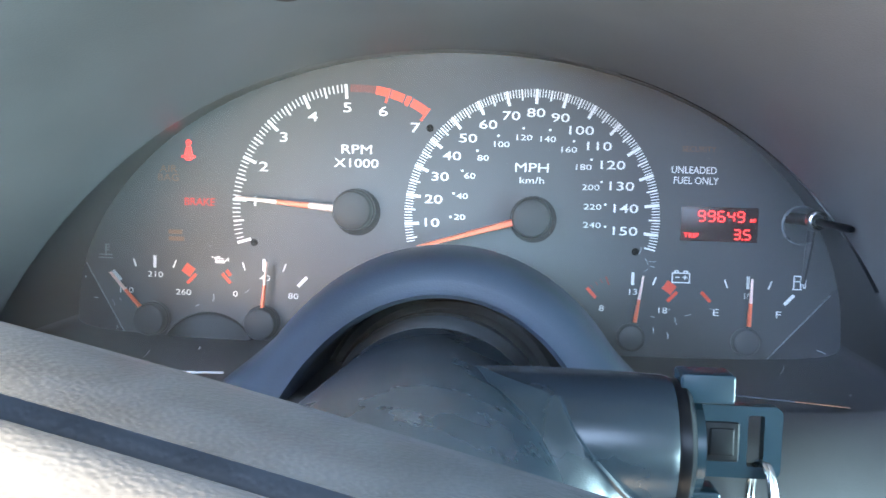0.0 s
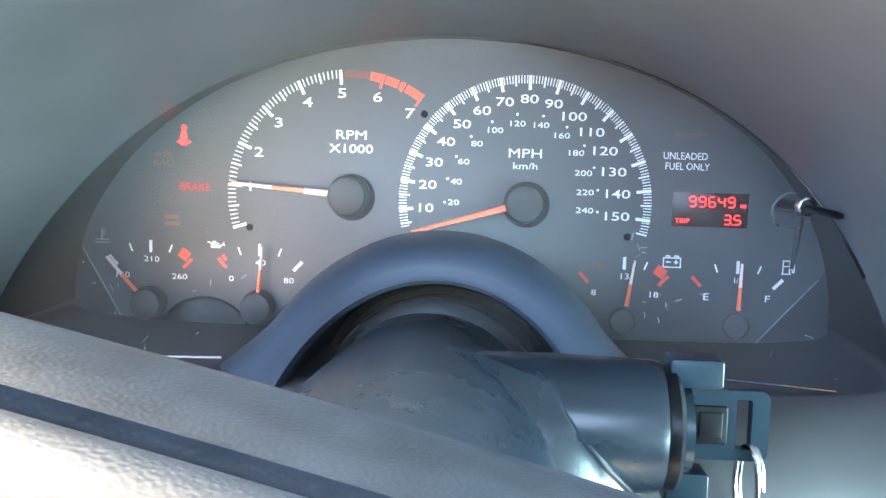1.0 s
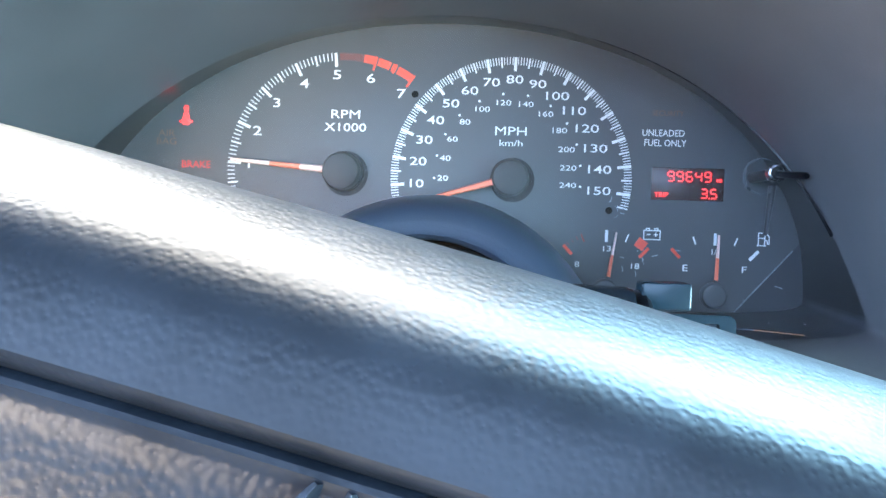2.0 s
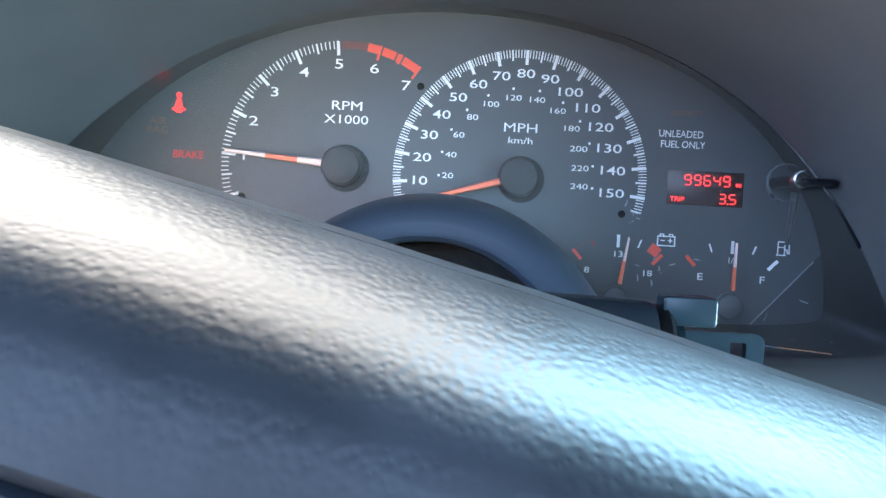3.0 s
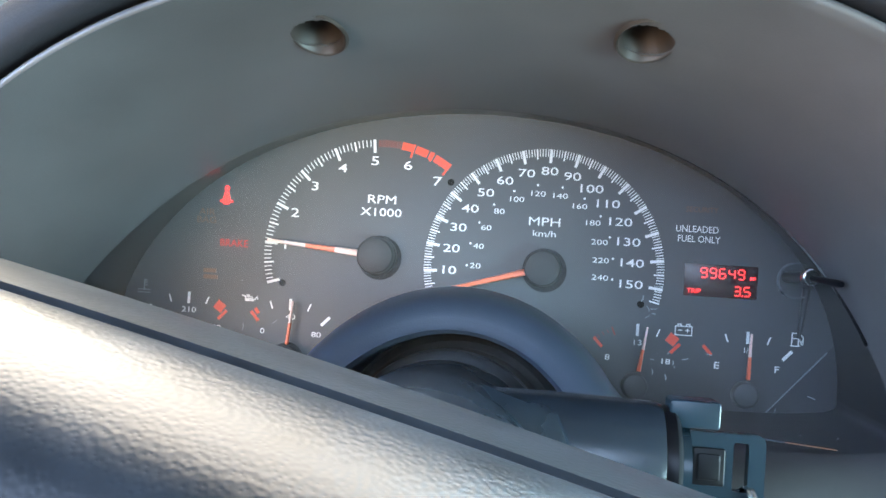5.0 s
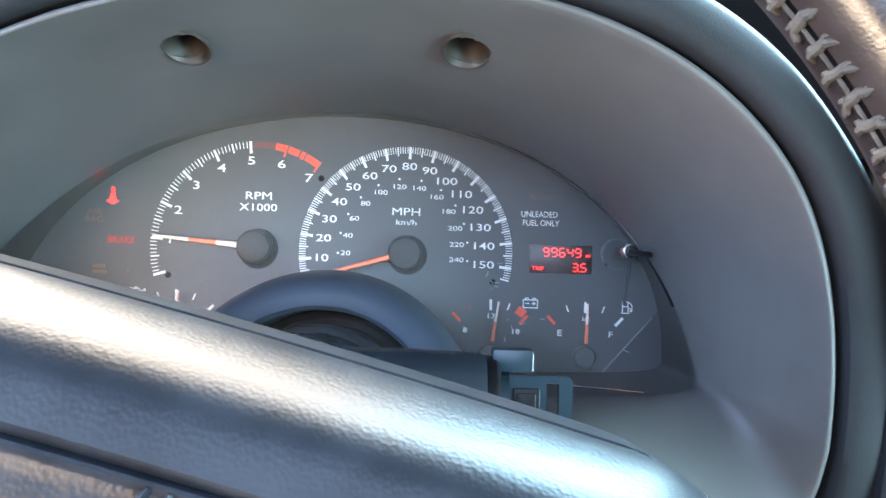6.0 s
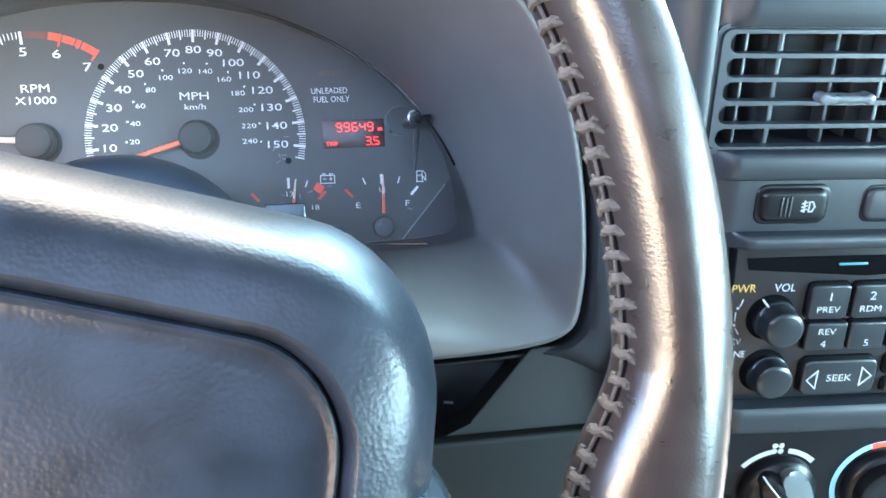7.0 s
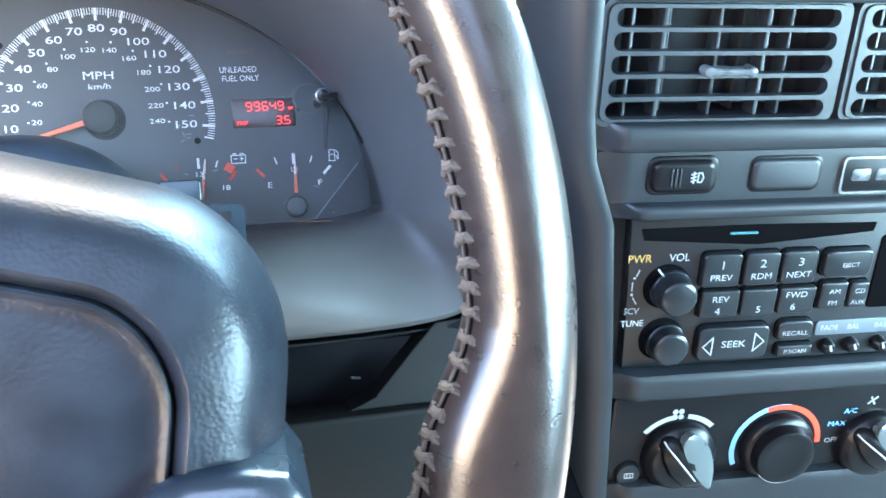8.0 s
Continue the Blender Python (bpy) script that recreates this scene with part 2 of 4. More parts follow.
# ---- instrument panel: the dial face ----
cluster = thing("instrument_cluster", (0, 0, 0), "dark grey car instrument cluster with white printed dials and red needles", "instrument cluster")
part("dial_face", Shape().slab(rounded(-25, -11, 18, 7, 1), 0, 0.4, 0.02), FACE, cluster)


def on_dial(cx, cz, r, deg):
    return cx + r * math.cos(radians(deg)), cz + r * math.sin(radians(deg))


def tick(s, cx, cz, deg, r0, r1, w, y=-0.012):
    x0, z0 = on_dial(cx, cz, (r0 + r1) / 2, deg)
    s.box((x0, y, z0), (w, 0.02, r1 - r0), 90 - deg)


# tachometer
TX, TZ, TR = -7.57, -2.0, 5.41
tach = lambda k: 197.0 - 20.33 * k
scale = Shape()
for k in range(0, 51):
    long = 0.62 if k % 10 == 0 else 0.46 if k % 5 == 0 else 0.34
    tick(scale, TX, TZ, tach(k / 10), TR - long, TR, 0.13 if k % 10 == 0 else 0.075 if k % 5 == 0 else 0.042)
part("tachometer_scale", scale, PRINT, cluster, "white printed tick scale", False)
band = Shape()
for a in [q for q in np.arange(5.70, 6.98, 0.04) if min(abs(q + 0.02 - 6.06), abs(q + 0.02 - 6.42), abs(q + 0.02 - 6.56)) > 0.02]:
    rr = [on_dial(TX, TZ, r, tach(b)) for b in (a, a + 0.04) for r in (TR - 0.36, TR)]
    band.add([(rr[0][0], -0.01, rr[0][1]), (rr[1][0], -0.01, rr[1][1]), (rr[3][0], -0.01, rr[3][1]), (rr[2][0], -0.01, rr[2][1])], [(0, 1, 2, 3)])
for k in (6, 6.5, 7):
    tick(band, TX, TZ, tach(k), TR - (0.62 if k % 1 == 0 else 0.42), TR + 0.02, 0.10, -0.016)
part("redline_band", band, RED, cluster, "solid red redline band", False)
hatch = Shape()
for a in np.arange(5.12, 5.70, 0.045):
    tick(hatch, TX, TZ, tach(a), TR - 0.34, TR - 0.02, 0.04)
part("redline_hatching", hatch, DULLRED, cluster, "fine red hatching", False)
for k in range(1, 8):
    x, z = on_dial(TX, TZ, 4.42, tach(k))
    part("numeral", letters(str(k), x, z, 0.41, stretch=1.55, bold=0.003), PRINT, cluster, "", False)
for word, x, z, h in (("RPM", -7.54, 0.62, 0.38), ("X1000", -7.55, 0.03, 0.37)):
    part("lettering", letters(word, x, z, h, stretch=1.36), PRINT, cluster, "", False)

# speedometer
SX, SZ, SR = 0.03, -2.08, 5.43
mph = lambda v: 198.4 - 1.366 * v
scale = Shape()
for v in range(4, 156):
    long = 0.62 if v % 10 == 0 else 0.46 if v % 5 == 0 else 0.34
    tick(scale, SX, SZ, mph(v), SR - long, SR, 0.13 if v % 10 == 0 else 0.07 if v % 5 == 0 else 0.040)
part("speedometer_scale", scale, PRINT, cluster, "white printed tick scale", False)
for v in range(10, 151, 10):
    a = mph(v)
    x, z = on_dial(SX, SZ, 4.44 - abs(math.cos(radians(a))) * (0.20 if v < 100 else 0.42), a)
    part("numeral", letters(str(v), x, z, 0.37, stretch=1.55, bold=0.004), PRINT, cluster, "", False)
dots = Shape()
for v in range(20, 241, 20):
    a = mph(v / 1.609)
    up, off = math.sin(radians(a)) ** 2, max(math.cos(radians(a)), 0) ** 3
    x, z = on_dial(SX, SZ, 3.05 + 0.36 * up - 0.45 * off, a)
    part("small_numeral", letters(str(v), x, z, 0.24, stretch=1.5), PRINT, cluster, "", False)
    x, z = on_dial(SX, SZ, 3.44 + 0.36 * up - 0.28 * off, a)
    dots.slab(disc(x, z, 0.055, 10), -0.02, 0, 0.005, 1)
part("kilometre_dots", dots, PRINT, cluster, "", False)
for word, x, z, h in (("MPH", 0.0, 0.04, 0.38), ("km/h", 0.02, -0.50, 0.28)):
    part("lettering", letters(word, x, z, h, stretch=1.36), PRINT, cluster, "", False)
for word, x, z in (("UNLEADED", 6.78, 0.12), ("FUEL ONLY", 6.88, -0.32)):
    part("lettering", letters(word, x, z, 0.30, stretch=0.86, bold=0.004), PRINT, cluster, "", False)
for x, z in ((-4.39, 1.6), (-12.0, -3.55), (4.5, -3.4)):
    part("peg_hole", Shape().slab(disc(x, z, 0.16, 16), -0.015, 0, 0.005, 1), DARK, cluster)


def needle(cx, cz, deg, r0, r1, w, y, pale=(0, 0)):
    d, e = (math.cos(radians(deg)), math.sin(radians(deg))), (-math.sin(radians(deg)), math.cos(radians(deg)))
    def piece(a, b):
        s = Shape()
        rings = []
        for r in (a, b):
            h = w / 2 * (1 - 0.55 * (r - r0) / (r1 - r0))
            rings.append([(cx + d[0] * r + e[0] * q * h, y + p, cz + d[1] * r + e[1] * q * h) for q, p in ((-1, 0.08), (1, 0.08), (0.6, -0.06), (-0.6, -0.06))])
        return s.rings(rings, True, (True, True))
    return piece


hub_profile = lambda r, h: [(r * 1.08, 0), (r * 1.08, -h * 0.35), (r * 1.02, -h * 0.4), (r, -h * 0.82), (r * 0.93, -h * 0.95), (r * 0.8, -h * 1.0), (r * 0.4, -h * 1.03), (0.0, -h * 1.035)]
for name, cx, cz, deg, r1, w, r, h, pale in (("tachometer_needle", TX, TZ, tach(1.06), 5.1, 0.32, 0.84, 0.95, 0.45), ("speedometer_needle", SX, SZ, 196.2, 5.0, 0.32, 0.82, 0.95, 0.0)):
    # shadow of the cap put in as a black disc, lower right
    part("hub_shade", Shape().slab(disc(cx + 0.10, cz - 0.08, r * 1.22, 40), -0.014, 0, 0.004, 1), BLACK, cluster, "painted shadow round the needle cap")
    piece = needle(cx, cz, deg, 0.4, r1, w, -0.62)
    nd = part(name, piece(0.4, r1 - pale * 4), NEEDLE, cluster, "orange-red tapered needle")
    # pale tip and root hold the sunlight on this needle in their colour
    if pale:
        part("needle_tip", piece(r1 - pale * 4, r1), NEEDLE_PALE, nd, "pale needle end")
        part("needle_root", needle(cx, cz, deg, 0.4, r1, w * 1.04, -0.63)(0.5, 1.9), NEEDLE_PALE, nd, "needle root coloured pale as sunlit")
    part("needle_hub", Shape().lathe(hub_profile(r, h), (cx, 0, cz), "y", 40), CAP, nd, "dark grey domed needle cap")

# small gauges: centre, needle angle (clockwise from up), the marks at the two ends
GZ = -7.06
small = lambda cx, a, r: (cx + r * math.sin(radians(a)), GZ + r * math.cos(radians(a)))
GAUGES = (("temperature", -16.48, -42, "w", "block", ("160", "210", "260")), ("oil_pressure", -11.54, 5, "redpair", "w", ("0", "40", "80")),
          ("voltage", 4.44, 8, "r", "block", ("8", "13", "18")), ("fuel", 9.24, 1, "r", "w", ("E", "1/2", "F")))
for name, cx, aim, left, right, words in GAUGES:
    marks, reds = Shape(), Shape()
    bar = lambda s, a, r0, r1, w: s.box((*[small(cx, a, (r0 + r1) / 2)[0]], -0.012, small(cx, a, (r0 + r1) / 2)[1]), (w, 0.02, r1 - r0), a)
    bar(marks, 0, 2.24, 2.78, 0.13)
    for a in (-20.5, 20.5):
        if not (name == "voltage" and a < 0):
            bar(marks, a, 2.42, 2.78, 0.06)
    if name == "voltage":
        low = Shape()
        bar(low, -24, 2.42, 2.80, 0.07)
        for a in (-29, -34, -39):
            bar(low, a, 2.62, 2.80, 0.03)
        part("low_voltage_hatching", low, DULLRED, cluster, "dull red hatched marks", False)
    for side, a in ((left, -43), (right, 43)):
        if side == "w":
            bar(marks, a, 2.24, 2.80, 0.14)
        elif side == "r":
            mark = Shape()
            bar(mark, a, 2.24, 2.80, 0.14)
            part(name + "_low_mark", mark, RED, cluster, "red gauge mark", False)
        elif side == "redpair":
            bar(reds, a + 1, 2.24, 2.80, 0.14)
            bar(reds, a + 6, 2.5, 2.80, 0.16)
        else:
            bar(reds, a, 2.18, 2.76, 0.14)
            bar(reds, a - 8, 2.46, 2.90, 0.46)
    part(name + "_marks", marks, PRINT, cluster, "white gauge marks", False)
    if reds.v:
        part(name + "_red_marks", reds, RED, cluster, "red gauge marks", False)
    for word, (dx, dz) in zip(words, ((-1.27, 1.2), (0.04, 1.95), (1.32, 1.2))):
        part("small_numeral", letters(word, cx + dx, GZ + dz, 0.25 if len(word) > 1 or not word.isalpha() else 0.29, stretch=1.35 if word != "1/2" else 0.9), PRINT, cluster, "", False)
    r0 = 0.3 if cx < 0 else 0.72
    piece = needle(cx, GZ, 90 - aim, r0, 2.72, 0.19, -0.5)
    nd = part(name + "_needle", piece(r0, 1.7), NEEDLE, cluster, "short orange-red needle")
    part("needle_tip", piece(1.7, 2.72), NEEDLE_PALE, nd, "pale needle end")
    part("needle_hub", Shape().lathe(hub_profile(*((0.70, 0.8) if cx < 0 else (0.56, 0.35))), (cx, 0, GZ), "y", 32), CAP if cx < 0 else FACE, nd, "dark domed needle cap")


def strokes(lines, w=0.045, y=-0.012):
    s = Shape()
    for x0, z0, x1, z1 in lines:
        n = math.hypot(x1 - x0, z1 - z0)
        s.box(((x0 + x1) / 2, y, (z0 + z1) / 2), (w, 0.02, n + w), math.degrees(math.atan2(x1 - x0, z1 - z0)))
    return s


def icon(name, cx, cz, k, lines, mat, label, w=0.05):
    part(name, strokes([(cx + a * k, cz + b * k, cx + c * k, cz + d * k) for a, b, c, d in lines], w), mat, cluster, label, False)


icon("battery_symbol", 6.45, -4.42, 1, [(-.36, -.22, .36, -.22), (-.36, .18, .36, .18), (-.36, -.22, -.36, .18), (.36, -.22, .36, .18), (-.26, .18, -.26, .27), (-.26, .27, -.12, .27), (-.12, .27, -.12, .18), (.26, .18, .26, .27), (.26, .27, .12, .27), (.12, .27, .12, .18), (-.22, 0, -.08, 0), (.1, 0, .24, 0), (.17, -.07, .17, .07)], PRINT, "white battery outline", 0.045)
icon("fuel_pump_symbol", 11.32, -4.48, 1, [(-.24, -.28, .12, -.28), (-.2, -.28, -.2, .28), (.08, -.28, .08, .28), (-.2, .28, .08, .28), (-.2, .05, .08, .05), (.08, -.02, .18, -.05), (.18, -.05, .2, -.2), (.2, -.2, .27, -.2), (.27, -.2, .27, .12), (.27, .12, .14, .26)], PRINT, "white petrol pump outline", 0.045)
icon("oil_can_symbol", -13.5, -4.4, 1, [(-.22, -.1, .16, -.1), (-.22, -.06, .16, -.06), (-.26, .08, .1, .08), (-.22, 0, .14, 0), (-.22, .1, -.22, -.1), (.16, -.08, .34, .1), (-.38, .14, -.24, .1), (-.1, .08, -.1, .16), (-.16, .16, -.04, .16), (.36, 0, .36, .02)], PRINT, "white oil can symbol", 0.05)
icon("temperature_symbol", -18.72, -4.15, 1, [(0, -.2, 0, .3), (0, .28, .14, .28), (0, .16, .14, .16), (0, .04, .14, .04), (-.28, -.16, .28, -.16), (-.3, -.3, .3, -.3)], GREY, "grey thermometer symbol", 0.045)
# seat belt and brake lamps
part("seat_belt_lamp", Shape().slab(disc(-14.98, .73, .13, 14), -0.015, 0, 0.004, 1).slab([(-15.08, .56), (-14.88, .56), (-14.78, .12), (-14.85, -.04), (-15.11, -.04), (-15.18, .12)], -0.015, 0, 0.004, 1).box((-14.98, -.012, .12), (.62, .02, .10)), LAMP_RED, cluster, "lit red seat belt warning", False)
part("brake_lamp", letters("BRAKE", -14.46, -1.84, 0.33, stretch=1.0, bold=0.01), LAMP_DIM, cluster, "dim red lit warning word", False)

for word, z in (("AIR", -0.48), ("BAG", -0.86)):
    part("air_bag_lamp", letters(word, -15.88, z + 0.05, 0.31, stretch=1.15), AMBER_DIM, cluster, "unlit warning word", False)
part("security_lamp", letters("SECURITY", 6.95, 1.0, 0.24, stretch=0.95, bold=0.01), AMBER_DIM, cluster, "unlit amber warning word", False)

# unlit warning words too small to read
for x, z, w in ((-20.6, -6.9, 1.0), (-20.6, -7.25, 0.95), (-20.55, -7.6, 0.8), (-15.55, -3.2, 0.62), (-15.5, -3.5, 0.7)):
    part("warning_word", Shape().box((x, -0.012, z), (w, 0.02, 0.19)), AMBER_DIM, cluster, "unlit amber warning word", False)

# trip display with seven-bar figures
lcd = part("trip_display", Shape().slab(rounded(6.33, -2.86, 9.52, -1.40, 0.05), -0.03, 0, 0.02), LCD, cluster, "dark red trip display")
BARS = {"9": "abcdfg", "6": "acdefg", "4": "bcfg", "3": "abcdg", "5": "acdfg"}


def figure(s, ch, x, z, w, h):
    t = 0.055
    for b in BARS[ch]:
        if b in "adg":
            s.box((x, -0.04, z + {"a": h / 2, "d": -h / 2, "g": 0}[b]), (w - t, 0.01, t))
        else:
            s.box((x + (w / 2 if b in "bc" else -w / 2), -0.04, z + (h / 4 if b in "bf" else -h / 4)), (t, 0.01, h / 2 - t))


digits = Shape()
for i, ch in enumerate("99649"):
    figure(digits, ch, 7.18 + i * 0.405, -1.79, 0.26, 0.42)
part("odometer_figures", digits, LAMP_RED, lcd, "glowing red figures", False)
trip = Shape()
for i, ch in enumerate("35"):
    figure(trip, ch, 8.66 + i * 0.42, -2.53, 0.26, 0.39)
trip.box((8.89, -0.04, -2.73), (0.06, 0.01, 0.06))
part("trip_figures", trip, LAMP_RED, lcd, "glowing red figures", False)
part("trip_word", letters("TRIP", 6.78, -2.62, 0.20, -0.04, 1.1, bold=0.01), LAMP_RED, lcd, "", False)
part("mile_word", letters("MI", 9.30, -1.93, 0.16, -0.04, 1.1, bold=0.01), LAMP_RED, lcd, "", False)

# mask lines and the dark half-round swelling of the face
for pts in (((12.62, -4.95), (10.15, -7.8)), ((-19.6, -4.7), (-17.7, -8.0))):
    part("mask_edge", Shape().tube([(pts[0][0], -0.03, pts[0][1]), (pts[1][0], -0.03, pts[1][1])], 0.03, 6), GREY, cluster, "pale line along the dial mask")
part("face_swelling", Shape().lathe([(2.3, 0), (2.25, -0.12), (2.1, -0.18), (0, -0.2)], (-14.0, 0, -9.0), "y", 48), BLACK, cluster, "dark half-round swelling")

# trip reset stem in its boss
stem = part("reset_stem", Shape().tube([(10.70, -0.2, -1.76), (10.70, -3.55, -1.76)], 0.24, 20).tube([(10.75, -3.5, -1.78), (10.85, -4.1, -1.84), (11.09, -5.7, -1.96), (11.10, -5.8, -1.96)], [0.15, 0.14, 0.15, 0.11], 14), BLACK, cluster, "black trip reset stem")
part("stem_ring", Shape().lathe([(0.22, 0.12), (0.23, -0.04), (0.28, -0.10), (0.34, -0.08), (0.38, 0.0), (0.38, 0.3)], (10.68, -3.62, -1.74), "y", 28), STEEL, stem, "worn bright ring")
# highlight on the boss's left edge, built as a thin grey arc
boss = [(9.96 + 0.72 * math.cos(radians(a)), -4.10 + 0.04 * math.cos(radians(a)), -1.93 + 0.70 * math.sin(radians(a))) for a in range(60, 301, 8)]
part("boss_highlight", Shape().tube(boss, [0.02 + 0.035 * math.sin(math.pi * k / 30) for k in range(31)], 8), TAB, cluster, "grey arc standing for the highlight on the stem's boss")
# the stem's shadow below it, built as a tapering dark bar
part("stem_shadow_bar", Shape().tube([(10.95, -2.2, -2.2), (10.86, -2.2, -3.2), (10.74, -2.2, -4.3)], [0.17, 0.13, 0.08], 10), MASK, cluster, "dark bar standing for the reset stem's shadow")
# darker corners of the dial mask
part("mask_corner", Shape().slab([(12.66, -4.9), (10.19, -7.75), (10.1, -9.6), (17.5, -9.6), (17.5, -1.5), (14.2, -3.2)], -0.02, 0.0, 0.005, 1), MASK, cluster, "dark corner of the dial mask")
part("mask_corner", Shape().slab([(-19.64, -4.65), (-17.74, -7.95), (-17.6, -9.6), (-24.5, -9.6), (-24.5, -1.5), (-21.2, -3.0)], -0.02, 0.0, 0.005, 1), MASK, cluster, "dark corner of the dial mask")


# ---- cluster bezel: the deep hood round the dials ----
def lens_y(z):
    return -2.5 - 0.045 * (4 - z) ** 2


def outline_at(deg, ax, up, low, n, cx, cz, corner):
    """A point of a D-shaped outline: an arch above cz, a flat rounded floor below."""
    c, s = math.cos(radians(deg)), math.sin(radians(deg))
    p = n if s >= 0 else corner
    h = up if s >= 0 else low
    k = (abs(c) ** p + abs(s) ** p) ** (-1 / p)
    return cx + ax * k * c, cz + h * k * s


def inner_at(deg):
    x, z = outline_at(deg, 16.0, 11.55, 0.9, 2.15, -3.4, -7.0, 4)
    z += 0.03 * min(x + 3.4, 0) * smoothstep(-7.5, 0, z)
    return Vector((x, lens_y(z), z))


def lip_at(deg, grow=0.0):
    x, z = outline_at(deg, 19.0 + grow, 14.7 + grow, 3.4 + grow, 2.36, -3.4, -8.5, 8)
    z += (0.052 if x > -3.4 else 0.085) * (x + 3.4) * smoothstep(-8.5, 0, z)
    return Vector((x, -15 - 0.2 * z + 0.7 * smoothstep(0.0, -0.9, math.sin(radians(deg))), z))


ANGLES = [k * 1.5 for k in range(240)]
bezel = thing("cluster_bezel", (0, -12, -8), "dark grey moulded dashboard hood round the instrument dials", "dashboard hood")
OFF = Vector((0, 12, 8))
rings = []
for s in (0, 0.03, 0.08, 0.16, 0.26, 0.38, 0.5, 0.62, 0.74, 0.84, 0.92, 0.97, 1.0):
    ring = []
    for a in ANGLES:
        p, q = inner_at(a), lip_at(a)
        low = smoothstep(0.02, -0.1, math.sin(radians(a))) * smoothstep(18.9, 12.0, abs(q.x + 3.4))
        w = s ** 1.9
        bend = radians(125) * s
        out, drop = s + (math.sin(bend) / math.sin(radians(125)) - s) * low, w + ((1 - math.cos(bend)) / (1 - math.cos(radians(125))) - w) * low
        ring.append(Vector((p.x + (q.x - p.x) * w, p.y + (q.y - p.y) * out, p.z + (q.z - p.z) * drop)) + OFF)
    rings.append(ring)
for grow, dy in ((0.05, -0.03), (0.11, -0.03), (0.17, 0.01), (0.23, 0.08), (0.29, 0.20), (0.34, 0.38), (0.36, 0.8), (0.36, 2.0)):
    rings.append([lip_at(a, grow) + Vector((0, dy + 1.4 * grow * smoothstep(-0.1, -0.95, math.sin(radians(a))), 0)) + OFF for a in ANGLES])
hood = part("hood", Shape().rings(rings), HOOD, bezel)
# back rim down to the dial face
def root_strip(angles):
    return Shape().rings([[inner_at(a) + OFF for a in angles], [Vector((inner_at(a).x * 1.035 + 0.12, 0.05, inner_at(a).z + 0.25 * max(math.sin(radians(a)), 0))) + OFF for a in angles]], False)


part("hood_root", root_strip([k * 1.5 for k in range(-1, 122)]), BLACK, bezel, "dark inner rim")
part("hood_root", root_strip([180 + k * 1.5 for k in range(0, 121)]), MASK, bezel, "dark glossy floor under the dials")


part("lens_edge_line", Shape().tube([inner_at(14 + 2 * k) + Vector((-0.03, -0.06, 0)) + OFF for k in range(27)], [0.075 - 0.0026 * k for k in range(27)], 6), BLACK, bezel, "thin dark line along the lens edge")


def bore(ob, centre, axis, radius):
    """Opens a round hole in a sheet: cuts its faces finer near the place and takes away those inside."""
    bm = bmesh.new()
    bm.from_mesh(ob.data)
    c = Vector(centre) / 100
    for reach, cuts in ((0.035, 3), (0.016, 3)):
        near = [f for f in bm.faces if (f.calc_center_median() - c).length < reach]
        bmesh.ops.subdivide_edges(bm, edges=list({e for f in near for e in f.edges}), cuts=cuts, use_grid_fill=True)
    inside = []
    for f in bm.faces:
        d = f.calc_center_median() - c
        if abs(d.dot(axis)) < 0.01 and (d - axis * d.dot(axis)).length < radius / 100:
            inside.append(f)
    bmesh.ops.delete(bm, geom=inside, context="FACES")
    bm.to_mesh(ob.data)
    bm.free()


# screw recesses in the hood's roof, their shading put into a dark brown
for hx, hz in ((-7.72, 4.82), (2.63, 5.0)):
    c = Vector((hx, -12.5, hz)) + OFF
    axis = Vector((0, 0.30, 0.95)).normalized()
    side = Vector((1, 0, 0))
    fwd = axis.cross(side)
    cup = []
    for r, d in ((1.0, 0.06), (0.92, -0.01), (0.86, 0.02), (0.82, 0.14), (0.74, 0.7), (0.60, 1.3)):
        cup.append([c + side * r * math.cos(t) + fwd * r * 1.25 * math.sin(t) + axis * d for t in (2 * math.pi * k / 32 for k in range(32))])
    bore(hood, c, axis, 0.86)
    cup_part = part("screw_recess", Shape().rings(cup, True, (False, True)), CUP, bezel, "round screw recess")
    part("screw", Shape().lathe([(0.24, 0), (0.24, -0.14), (0.16, -0.2), (0, -0.2)], c + axis * 1.1 + Vector((0.1, 0.2, 0)), "z", 14), CUP, cup_part, "dull screw head")

# collar over the steering column
CX, CZ = -3.1, -10.1
collar = []
COLLAR_ANGLES = [-60 + 300 * k / 100 for k in range(101)]
for f in (0, 0.15, 0.3, 0.45, 0.6, 0.75, 0.88, 1.0):
    ring = []
    for a in COLLAR_ANGLES:
        side = 1 - max(math.sin(radians(a)), 0)
        flare = 7.5 * max(0, side - 0.45) ** 1.6
        r = (7.05 + flare) * (1 - f) + 5.66 * f
        top = -4.4 - 4.2 * side
        y = top - 2.9 * math.sin(math.pi / 2 * f) - 0.4 * side
        bulge = 0.35 * math.sin(math.pi * f)
        ring.append(Vector((CX + (r + bulge) * math.cos(radians(a)), y, CZ + (r + bulge) * math.sin(radians(a)))) + OFF)
    collar.append(ring)
for r, dy in ((5.50, -0.12), (5.34, 0.1), (5.28, 0.8), (5.2, 8.0)):
    ring = []
    for a in COLLAR_ANGLES:
        side = 1 - max(math.sin(radians(a)), 0)
        ring.append(Vector((CX + r * math.cos(radians(a)), -7.3 - 4.6 * side + dy, CZ + r * math.sin(radians(a)))) + OFF)
    collar.append(ring)
part("column_collar", Shape().rings(collar, False), COLLAR, bezel, "smooth arched collar over the column")

